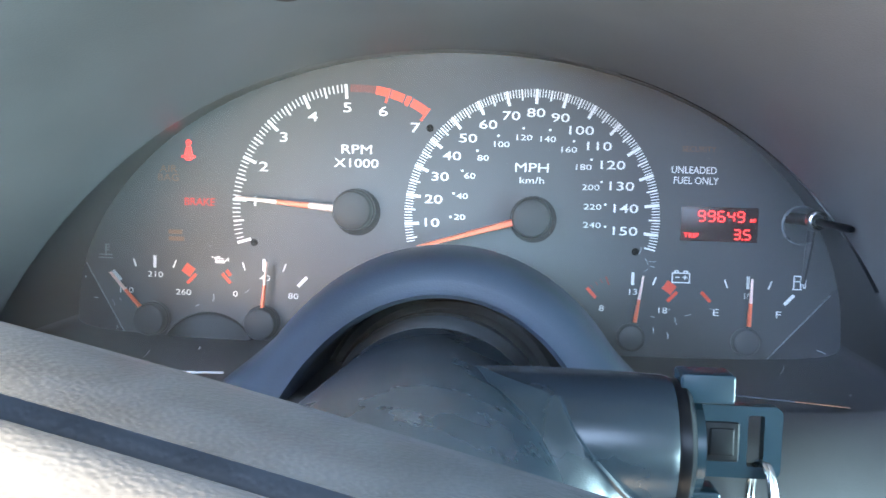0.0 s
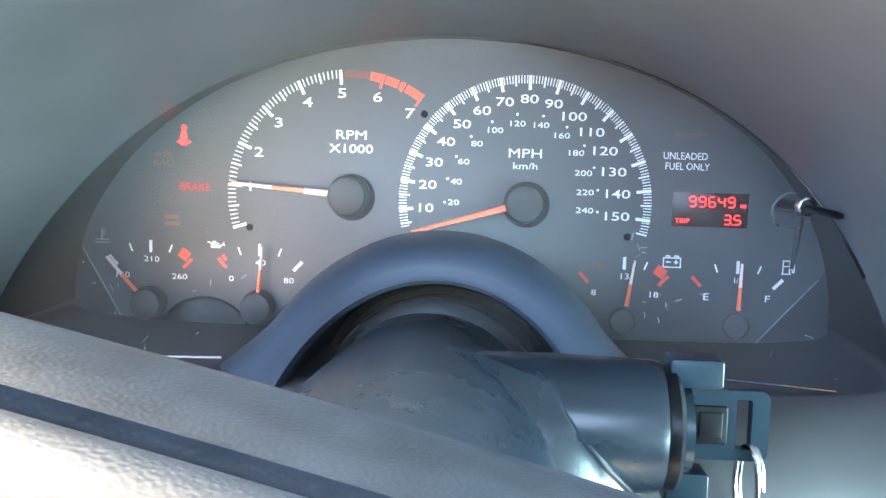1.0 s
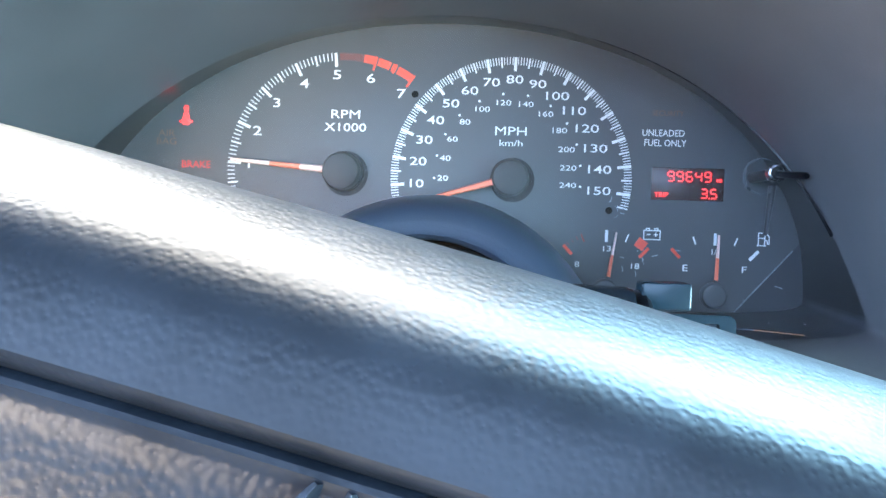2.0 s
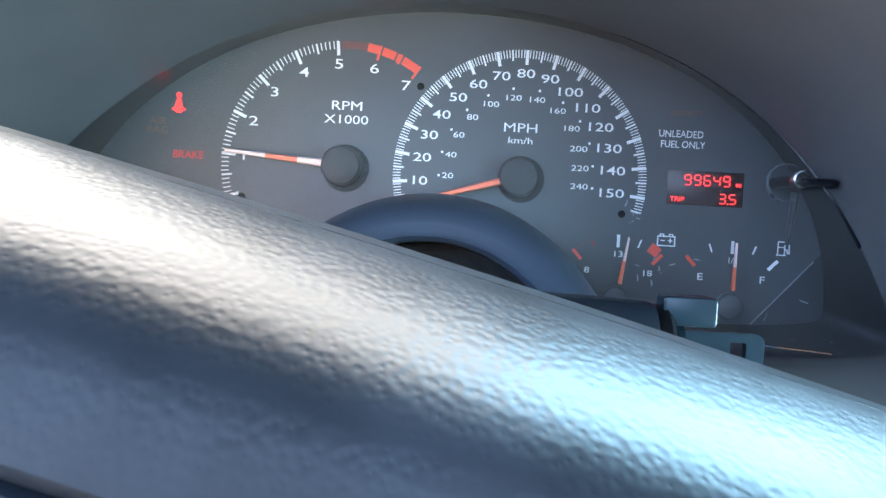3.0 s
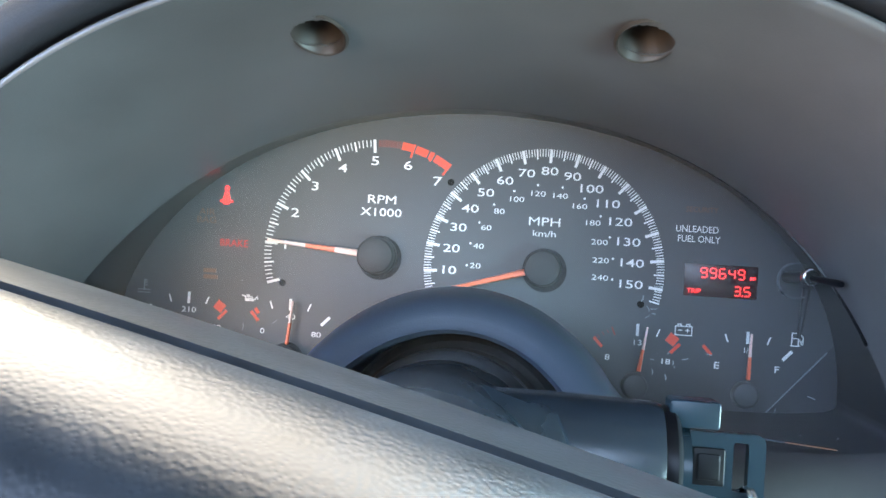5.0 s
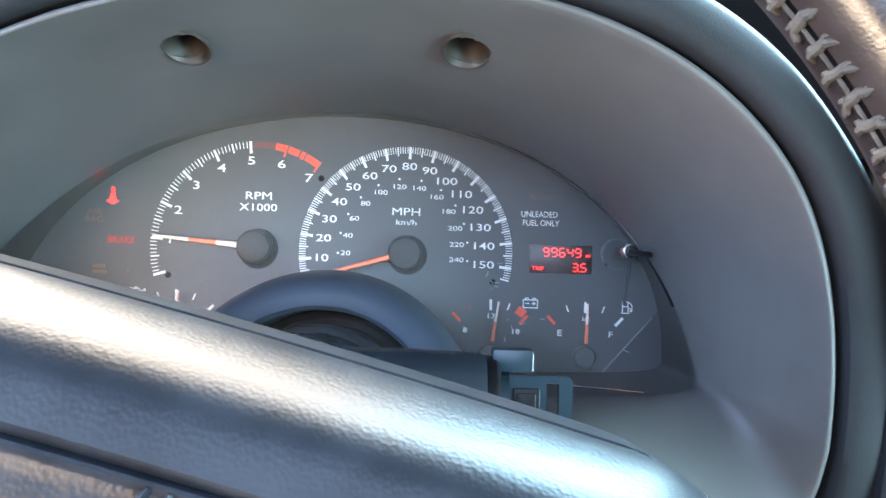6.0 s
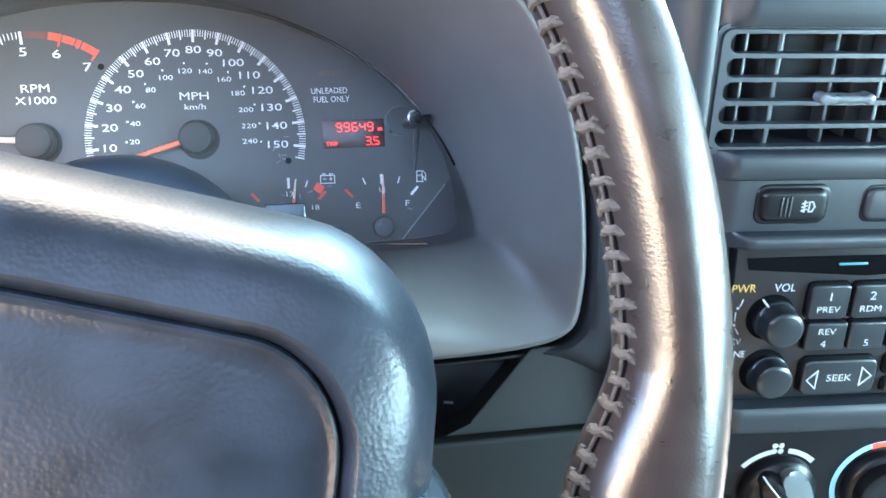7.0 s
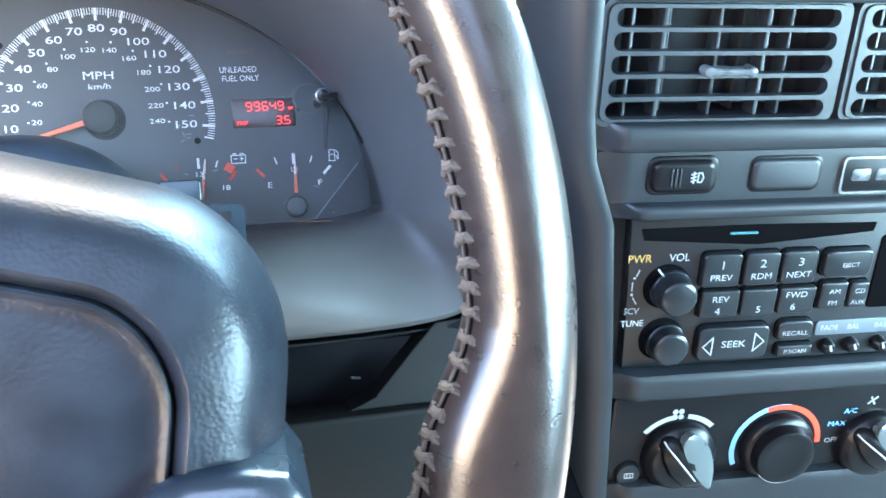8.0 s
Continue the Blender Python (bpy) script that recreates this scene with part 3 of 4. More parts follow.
# clear lens
LENS = bpy.data.materials.new("clear_lens")
LENS.use_nodes = True
ln, ll = LENS.node_tree.nodes, LENS.node_tree.links
ln.remove(ln["Principled BSDF"])
clear, gloss, dust_glare, mix1, mix2 = (ln.new("ShaderNodeBsdfTransparent"), ln.new("ShaderNodeBsdfGlossy"), ln.new("ShaderNodeBsdfDiffuse"), ln.new("ShaderNodeMixShader"), ln.new("ShaderNodeMixShader"))
gloss.inputs["Roughness"].default_value = 0.16
dust_glare.inputs["Color"].default_value = (0.6, 0.57, 0.52, 1)
fres = ln.new("ShaderNodeFresnel")
fres.inputs["IOR"].default_value = 1.45
tcl, smear, haze, fine, speck, both, part_x, side = (ln.new("ShaderNodeTexCoord"), ln.new("ShaderNodeTexNoise"), ln.new("ShaderNodeMapRange"), ln.new("ShaderNodeTexNoise"), ln.new("ShaderNodeMapRange"), ln.new("ShaderNodeMath"), ln.new("ShaderNodeSeparateXYZ"), ln.new("ShaderNodeMapRange"))
smear.inputs["Scale"].default_value, smear.inputs["Detail"].default_value, smear.inputs["Roughness"].default_value = 22, 5, 0.5
haze.inputs["From Min"].default_value, haze.inputs["From Max"].default_value, haze.inputs["To Min"].default_value, haze.inputs["To Max"].default_value = 0.3, 0.75, 0.75, 1.25
fine.inputs["Scale"].default_value, fine.inputs["Detail"].default_value = 700, 2
speck.inputs["From Min"].default_value, speck.inputs["From Max"].default_value, speck.inputs["To Max"].default_value = 0.70, 0.78, 0.12
# veiling glare put into the haze, stronger towards the driver's door
side.inputs["From Min"].default_value, side.inputs["From Max"].default_value, side.inputs["To Min"].default_value, side.inputs["To Max"].default_value = -0.15, 0.10, 0.05, 0.036
both.operation = "MULTIPLY_ADD"
# and weaker towards the lower edge
down, veil = ln.new("ShaderNodeMapRange"), ln.new("ShaderNodeMath")
down.inputs["From Min"].default_value, down.inputs["From Max"].default_value, down.inputs["To Min"].default_value = -0.075, -0.03, 0.3
veil.operation = "MULTIPLY"
ll.new(tcl.outputs["Object"], smear.inputs["Vector"])
ll.new(tcl.outputs["Object"], fine.inputs["Vector"])
ll.new(tcl.outputs["Object"], part_x.inputs["Vector"])
ll.new(part_x.outputs["X"], side.inputs["Value"])
ll.new(smear.outputs["Fac"], haze.inputs["Value"])
ll.new(fine.outputs["Fac"], speck.inputs["Value"])
ll.new(part_x.outputs["Z"], down.inputs["Value"])
ll.new(haze.outputs["Result"], veil.inputs[0])
ll.new(down.outputs["Result"], veil.inputs[1])
ll.new(veil.outputs[0], both.inputs[0])
ll.new(side.outputs["Result"], both.inputs[1])
ll.new(speck.outputs["Result"], both.inputs[2])
ll.new(both.outputs[0], mix1.inputs["Fac"])
ll.new(clear.outputs[0], mix1.inputs[1])
ll.new(dust_glare.outputs[0], mix1.inputs[2])
ll.new(fres.outputs[0], mix2.inputs["Fac"])
ll.new(mix1.outputs[0], mix2.inputs[1])
ll.new(gloss.outputs[0], mix2.inputs[2])
ll.new(mix2.outputs[0], ln["Material Output"].inputs["Surface"])
lens_shape = Shape()
rows = []
for k in range(25):
    z = 4.5 - k * 12.2 / 24
    x0 = 16.0 * (max(0, 1 - (abs(min(max(z + 7.0, 0), 11.55)) / 11.55) ** 2.15)) ** (1 / 2.15)
    rows.append([(-3.4 + x0 * (2 * i / 40 - 1), lens_y(z), z) for i in range(41)])
lens = part("lens", lens_shape.rings(rows, False), LENS, cluster, "clear scuffed plastic lens")
lens.visible_shadow = False
# bottom edge of the lens: pale and amber strips stand for the light it catches
part("lens_edge", Shape().tube([(-17.5, lens_y(-7.62) - 0.05, -7.62), (-10.5, lens_y(-7.45) - 0.05, -7.45)], 0.05, 6), GREY, lens, "pale highlight painted on the lower lens edge")
part("lens_edge", Shape().tube([(6.4, lens_y(-7.40) - 0.05, -7.42), (8.6, lens_y(-7.5) - 0.05, -7.54)], 0.025, 6), COLLAR, lens, "dark lower lens edge")
part("lens_edge", Shape().tube([(8.6, lens_y(-7.5) - 0.05, -7.54), (10.3, lens_y(-7.6) - 0.05, -7.64)], 0.02, 6), GLINT, lens, "amber glint painted on the lower lens edge")
# scuffs and crumbs on the lens
rnd = random.Random(11)
for cx, cz, n, spread in ((5.0, -5.6, 9, 0.9), (4.3, -3.6, 6, 0.4), (-15.2, -6.6, 9, 1.6), (-12.0, -5.6, 5, 1.0), (9.5, -7.0, 4, 1.2)):
    for k in range(n):
        x, z = cx + rnd.gauss(0, spread * 0.6), max(cz + rnd.gauss(0, spread), -7.3)
        a, l = rnd.uniform(0, math.pi), rnd.uniform(0.04, 0.28)
        q = (x + l * math.cos(a), min(max(z + l * math.sin(a), -7.4), 3))
        part("scuff", Shape().tube([(x, lens_y(z) - 0.01, z), ((x + q[0]) / 2 + 0.03, lens_y((z + q[1]) / 2) - 0.01, (z + q[1]) / 2), (q[0], lens_y(q[1]) - 0.01, q[1])], rnd.uniform(0.010, 0.022), 5), GREY, lens)

# ---- dashboard round the hood ----
dash = thing("dashboard", (0, -8, -8), "dark grey grained plastic dashboard", "dashboard", kind="structure")
DOFF = Vector((0, 8, 8))
rings = []
STEPS = ((0.48, 1.6, 1.6, 1.2), (0.48, 0.4, 0.4, 0.5), (0.54, 0.1, 0.1, 0.6), (0.66, -0.10, -0.10, 1.0), (0.95, -0.2, -0.2, 2.5), (1.2, -0.15, -0.2, 4.0), (1.5, 0.0, -0.2, 6.0), (1.8, 0.2, -0.12, 7.5), (2.1, 0.4, 0.0, 9.0), (2.7, 1.6, 0.1, 12.0), (3.1, 4.0, 0.6, 16.0), (3.4, 10.0, 3.0, 18.0), (4.0, 22.0, 10.0, 22.0), (6.0, 45.0, 14.0, 28.0))
for grow, dtop, dside, dlow in STEPS:
    ring = []
    for a in ANGLES:
        s = math.sin(radians(a))
        p = lip_at(a, grow)
        wt, wl = smoothstep(0.15, 0.6, s), smoothstep(0.66, 0.80, -s) if a > 270 else smoothstep(0.2, 0.45, -s)
        dy = dside + (dtop - dside) * wt + (dlow - dside) * wl
        ring.append(p + Vector((0, dy, 0)) + DOFF)
    rings.append(ring)
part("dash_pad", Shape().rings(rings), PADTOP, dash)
# panel between the hood and the centre stack
part("lower_panel", Shape().slab([(-45, -50), (-45, -5), (-8.0, -5), (-8.0, -50)], 2.0, 6, 0.4), KNEE, dash, "knee panel under the dials")
part("lower_panel", Shape().slab([(2.0, -50), (2.0, -4), (26, -4), (26, -50)], 2.0, 6, 0.4), KNEE, dash, "knee panel under the dials")
# near-black sheet added so that the gap beside the hood looks shaded
part("gap_backing", Shape().slab([(16.9, -34), (16.9, 10), (24, 10), (24, -34)], -2.0, 4, 0.3), DARK, dash, "dark sheet added behind the trim gap")
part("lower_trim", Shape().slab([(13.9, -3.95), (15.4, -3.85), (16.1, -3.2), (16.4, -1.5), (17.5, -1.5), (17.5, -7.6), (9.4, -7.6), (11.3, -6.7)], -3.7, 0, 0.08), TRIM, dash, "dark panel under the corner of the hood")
part("knee_bolster", Shape().slab([(2.0, -7.2), (17.5, -7.2), (17.5, -26), (2.0, -26)], -4.3, 0, 0.5), KNEE, dash, "grained knee panel")
cover = thing("column_trim_cover", (11, -9, -14), "dark plastic trim cover under the hood", "trim cover")
part("panel", Shape().slab([(-5.5, 1.6), (3.0, 1.5), (0.6, -1.25), (-0.9, -1.45), (-5.5, -1.1)], -1.0, 3.0, 0.12), BLACK, cover)
part("bracket", Shape().slab([(-0.9, -1.0), (0.65, -0.9), (0.5, -1.75), (-0.9, -1.9)], -0.6, 2.0, 0.08), BLACK, cover)
part("clip", Shape().box((-0.3, -1.05, -0.25), (0.38, 0.1, 0.09), 8), GREY, cover, "small bright clip")
part("trim_edge", Shape().tube([(3.0, -0.9, 1.5), (0.7, -0.9, -1.3)], 0.12, 8), DASH, cover)

# ---- steering column and ignition ----
column = thing("steering_column", (-3.3, -14, -9.6), "dark plastic steering column shroud with ignition lock", "steering column")
part("shroud", Shape().lathe([(2.6, 24), (3.4, 17), (3.5, 9.5), (3.55, 7.2), (3.6, 6.4), (3.9, 6.2), (3.95, 4), (4.15, 0), (4.3, -4), (4.35, -8), (4.35, -12), (3.0, -12.5)], (0, 0, 0), "y", 64), COLUMN, column)
part("column_boot", Shape().lathe([(5.5, 10.9), (5.2, 10.3), (4.9, 10.5), (4.6, 10.1), (4.3, 10.3), (4.0, 9.9), (3.3, 9.7)], (0.15, 0, -0.3), "y", 64), BOOT, column, "dusty brown-black rubber boot")
part("shroud_ring", Shape().lathe([(3.5, 9), (4.05, 8.6), (4.13, 8.2), (4.1, 7.7), (3.9, 7.5), (3.5, 7.4)], (0, 0, 0), "y", 64), DASH, column, "grey bearing ring")
part("lock_housing", Shape().lathe([(1.2, 1.0), (1.9, 1.2), (1.92, 4.0), (1.86, 6.7), (1.8, 6.92), (1.62, 6.95)], (0, 0.7, 1.9), "x", 48), COLUMN, column, "round ignition lock housing")
rnd = random.Random(7)
for k in range(26):
    a, y = radians(rnd.uniform(35, 125)), rnd.uniform(-5, 6)
    r = (4.15 if y < 0 else 4.02) + 0.13 * max(-y, 0) / 4 - 0.02 * max(y, 0)
    part("dust_speck", Shape().lathe([(0.0, -0.02), (0.022, 0.0), (0.0, 0.02)], (r * math.cos(a), y, r * math.sin(a)), "z", 6), TAB, column)
ridge = [Vector((0.55, -14.65, -6.25)), Vector((0.87, -15.2, -6.94)), Vector((1.33, -15.42, -7.56)), Vector((2.03, -15.36, -8.3)), Vector((2.7, -15.1, -9.0))]
back = [Vector((-1.6, -14.2, -5.65)), Vector((-1.2, -14.8, -6.0)), Vector((-0.6, -15.3, -6.8)), Vector((0.0, -15.8, -7.8)), Vector((0.3, -16.0, -9.0))]
HUB = Vector((3.3, 14, 9.6))
rings = [[p + Vector((0.05, 0.5, 0)) + HUB for p in ridge], [p + Vector((0.06, 0.06, 0)) + HUB for p in ridge], [p + Vector((-0.04, -0.03, 0.03)) + HUB for p in ridge], [p + Vector((-0.22, -0.02, 0.06)) + HUB for p in ridge]]
rings += [[p.lerp(q, f) + Vector((-0.1, -0.10 * math.sin(math.pi * f), 0.06)) + HUB for p, q in zip(ridge, back)] for f in (0.3, 0.6, 1.0)]
part("housing_shoulder", Shape().rings(rings, False), COLUMN, column, "shroud shoulder ending in a bright steel arc on the lower edge")
part("lock_face", Shape().lathe([(1.72, 6.9), (1.78, 7.0), (1.78, 7.25), (1.6, 7.4), (1.2, 7.43), (0.0, 7.43)], (0, 0.7, 1.9), "x", 48), BLACK, column, "black lock bezel ring")
lever = part("lock_lever", Shape().slab(rounded(7.1, 3.15, 8.55, 3.95, 0.12), 0.1, 1.1, 0.06).slab(rounded(7.1, -0.2, 8.3, 0.75, 0.12), 0.1, 1.1, 0.06).lathe([(1.3, 7.3), (1.3, 7.7), (0.9, 7.75), (0.0, 7.75)], (0, 0.7, 1.9), "x", 36), KEYPLASTIC, column, "blue-grey lock ears")

key = thing("car_key", (2.0, -13.1, -7.7), "black plastic-headed car key in the ignition lock", "key")
part("key_head", plate(rounded(2.35, -0.9, 4.7, 1.1, 0.25), [rounded(3.78, -0.58, 4.22, 0.85, 0.08)], -0.2, 0.2), KEYPLASTIC, key)
part("key_insert", Shape().slab(rounded(2.6, -0.45, 3.55, 0.65, 0.08), -0.27, 0.1, 0.04).slab(rounded(2.75, -0.28, 3.40, 0.48, 0.06), -0.31, 0.1, 0.03), BLACK, key, "raised square on the key head")
part("key_blade", Shape().box((2.1, 0, 0.1), (1.0, 0.2, 0.7)), STEEL, key, "steel blade in the lock")
ring_thing = thing("key_ring", (6.05, -13.2, -9.3), "bright split steel key ring hanging from the key", "key ring")
loop = [(0.15 + 0.55 * math.cos(t) * 0.35, -0.75 * math.cos(t) * 0.6, 1.15 * math.sin(t)) for t in (2 * math.pi * k / 40 for k in range(41))]
part("ring", Shape().tube(loop, 0.085, 8), STEEL, ring_thing)
part("coil", Shape().tube([(p[0] + 0.12, p[1], p[2] * 0.98) for p in loop[:34]], 0.08, 8), STEEL, ring_thing)

# ---- steering wheel ----
TURN = 13.8
WX, WZ = -4.4, -10.0
wheel = thing("steering_wheel", (WX, -29, WZ), "dark leather-wrapped steering wheel with a grained vinyl airbag cover", "steering wheel", turn=pose(0, 0, 0, 0, TURN, 0))


def pad_ring(inset, y):
    """The airbag cover's outline in the wheel's own frame, drawn in by inset."""
    pts = []
    a, top, low, r = 11.75 - inset, 6.3 - inset, -7.5 + inset, max(2.7 - inset * 0.6, 0.6)
    corners = ((a - r, top - r, 0), (-a + r, top - r, 90), (-a + r, low + r, 180), (a - r, low + r, 270))
    for i, (cx, cz, d) in enumerate(corners):
        pts += [(cx + r * math.cos(radians(d + 9 * k)), cz + r * math.sin(radians(d + 9 * k))) for k in range(11)]
        (ex, ez), (nx, nz, nd) = pts[-1], corners[(i + 1) % 4]
        fx, fz = nx + r * math.cos(radians(nd)), nz + r * math.sin(radians(nd))
        pts += [(ex + (fx - ex) * k / 16, ez + (fz - ez) * k / 16) for k in range(1, 16)]
    return [(x * (1 - 0.010 * z), y, z - (0.002 * x * x if z > 0 else 0)) for x, z in pts]


prof = ((4.5, 6.6), (2.2, 6.1), (1.0, 5.2), (0.46, 4.3), (0.17, 3.2), (0.05, 2.0), (0.0, 0.9), (0.0, 0.44), (0.10, 0.36), (0.36, 0.28), (0.36, -0.10), (0.10, -0.18), (-0.04, -0.26), (-0.07, -0.6), (-0.01, -1.1), (0.09, -1.6), (0.24, -2.15), (0.42, -2.62), (0.58, -2.90), (0.72, -3.06), (0.86, -3.16), (1.05, -3.25), (1.30, -3.35), (1.50, -3.42), (1.56, -3.44), (1.61, -3.42), (1.70, -3.30), (1.80, -3.12), (1.82, -2.9))
rings = [pad_ring(i, y) for i, y in prof]
cover_part = part("airbag_cover", Shape().rings(rings, True, (True, False)), VINYL, wheel, "grained blue-black vinyl cover with a parting line")
rings = [pad_ring(i, y) for i, y in ((1.81, -2.9), (1.82, -3.14), (1.85, -3.22), (1.90, -3.25), (1.97, -3.22), (2.04, -3.20), (2.3, -3.24), (2.8, -3.32), (4.0, -3.46), (5.8, -3.53))]
part("centre_panel", Shape().rings(rings, True, (False, True)), VINYL, cover_part, "recessed grained centre panel with a raised edge")
channel = []
for x, y, z, k in ((1.80, -3.17, 4.36, 0.5), (1.74, -3.24, 4.0, 0.9), (1.62, -3.32, 3.3, 1.0), (1.50, -3.44, 2.2, 1.0), (1.44, -3.51, 0.5, 1.0), (1.42, -3.53, -3.0, 1.0)):
    channel.append([(x + a * k, y - b, z) for a, b in ((-0.42, -0.05), (-0.36, 0.07), (-0.29, 0.12), (-0.22, 0.08), (-0.16, 0.015), (0.16, 0.015), (0.22, 0.08), (0.29, 0.12), (0.36, 0.07), (0.42, -0.05))])
part("panel_channel", Shape().rings(channel, False), VINYL, cover_part, "ridged channel between the horn panels")
# rim
RIM_R, RIM_T = 16.92, 1.12
RIM_C = Vector((-4.86 - WX, -27.7 + 29, -8.94 - WZ))
un = Matrix.Rotation(radians(-TURN), 3, "Y")


def rim_frame(deg):
    """Centre, outward and forward directions of the rim at an angle in the panel frame, in the wheel's own frame."""
    c, s = math.cos(radians(deg)), math.sin(radians(deg))
    u, v = Vector((math.cos(0.14), -math.sin(0.14), 0)), Vector((0, math.sin(-0.06), math.cos(-0.06)))
    out = u * c + v * s
    fwd = u.cross(v).normalized()
    return un @ (RIM_C + out * RIM_R), un @ out, un @ fwd


def swell(deg):
    """How far the rim's inner side comes in above the spokes, where the thumb rests."""
    return 0.80 * smoothstep(1.5, -9.5, deg) * smoothstep(-75, -50, deg)


rings = []
for k in range(360):
    deg = k * 1.0
    c, out, fwd = rim_frame(deg)
    turned = deg - 360 if deg > 180 else deg
    ring = []
    for j in range(32):
        t = 2 * math.pi * j / 32
        inner = swell(turned) * smoothstep(0.5, -0.4, math.cos(t))
        ring.append(c + out * (RIM_T * math.cos(t) * 0.97 - inner) + fwd * RIM_T * 1.06 * math.sin(t))
    rings.append(ring)
rings.append(rings[0])
rim = part("rim", Shape().rings(rings), LEATHER, wheel, "leather-wrapped rim, laced along its inner side")
for name, a0 in (("spoke", -28), ("spoke", 208)):
    c, out, fwd = rim_frame(a0)
    hub = un @ Vector((0, 0, 0)) + Vector((9.5 if a0 < 0 else -9.5, 0.5, -4.5))
    part(name, Shape().tube([hub, (hub + c) / 2 + Vector((0, 0.3, 0)), c], [2.2, 1.6, 1.3], 16), VINYL, wheel)
part("switch_pod", Shape().slab([(8.9, -6.5), (9.05, 0.5), (9.25, 1.15), (9.5, 1.65), (10.0, 1.98), (10.8, 2.15), (11.5, 2.15), (11.95, 1.7), (12.1, 0.5), (12.1, -6.5)], -3.85, 0, 0.45, 5), COLUMN, wheel, "smooth dark switch pod on the spoke")

# ---- centre stack ----
su, sn = Vector((0.998, -0.0552, -0.032)), Vector((0.0628, 0.9375, 0.3422))
sz = su.cross(sn).normalized()
sn = sz.cross(su).normalized()
STACK = Matrix((su.normalized(), sn, sz)).transposed().to_4x4()
ORIGIN = Vector((20, -17.753, 0))


def at_stack(u, v, w=0.0):
    return ORIGIN + su * u + sz * v + sn * w


def stack_thing(name, u, v, label, category, group="", kind=""):
    return thing(name, at_stack(u, v), label, category, group, kind, turn=STACK)


stack = stack_thing("centre_stack", 0, 0, "dark grey plastic centre console stack of a car dashboard", "centre console", kind="structure")
E1 = 20.0
part("backing", plate([(-1.2, -24), (-1.2, 3), (E1, 3), (E1, -24)], [rounded(-0.4, -4.68, 8.66, -0.52, 0.2), rounded(9.37, -4.68, 18.4, -0.52, 0.2)], 0.9, 3.0), DASH, stack)


def ledge(name, v0, v1, out, u0=-1.0, u1=E1, r=0.35):
    """A moulded band across the stack, its front rounded."""
    s = Shape()
    n = 10
    rings = []
    for u in [u0 + 0.16 * k for k in range(9)] + [u1]:
        full = -0.25 + (out + 0.25) * smoothstep(u0, u0 + 1.2, u)
        ring = [(u, 0.9, v0)]
        for k in range(n + 1):
            t = math.pi * (k / n - 0.5)
            ring.append((u, -full * (max(math.cos(t), 0) ** r), (v0 + v1) / 2 + (v1 - v0) / 2 * math.sin(t)))
        ring.append((u, 0.9, v1))
        rings.append(ring)
    s.rings(rings, True, (True, True))
    return part(name, s, DASH, stack)


ledge("top_band", -0.45, 2.6, 0.5, -0.7)
ledge("vent_shelf", -5.85, -4.75, 0.55, -0.5)
ledge("switch_band", -7.95, -5.8, 0.15, -0.2, r=0.15)
ledge("radio_brow", -8.55, -7.9, 0.65, 0.5)
ledge("middle_band", -16.9, -15.62, 0.5, 1.3)
ledge("lower_band", -24, -21.45, 0.4, 1.7)
left = []
for v, du in ((3, -0.6), (-4.6, -0.45), (-6.3, -0.2), (-8.8, 0.75), (-16.4, 1.55), (-24, 2.0)):
    left.append([(u + du, w, v) for u, w in ((-2.4, 2.0), (-1.7, 0.8), (-1.2, 0.25), (-0.75, -0.02), (-0.35, -0.10), (-0.08, -0.02), (0.0, 0.9))])
part("left_pillar", Shape().rings(left, False), DASH, stack, "rounded side of the stack")

rows = []
for k in range(40):
    z = 9.0 - k * 1.3
    ly, sy = -15.3 - 0.2 * max(z, -11), -17.7 - 0.365 * z + 0.9
    back = 6.0 * smoothstep(4.5, 9, z) ** 2
    rows.append([at + DOFF for at in (Vector((17.58, ly + 3 + back, z)), Vector((17.60, ly + 0.5 + back, z)), Vector((17.68, ly + 0.1 + back, z)), Vector((17.85, ly + 0.0 + back, z)), Vector((18.3, ly * 0.6 + sy * 0.4 + back, z)), Vector((18.9, sy + back * 0.6, z)), Vector((20.5, sy + 0.4 + back * 0.6, z)))])
part("side_panel", Shape().rings(rows, False), PADTOP, dash, "smooth panel beside the hood")

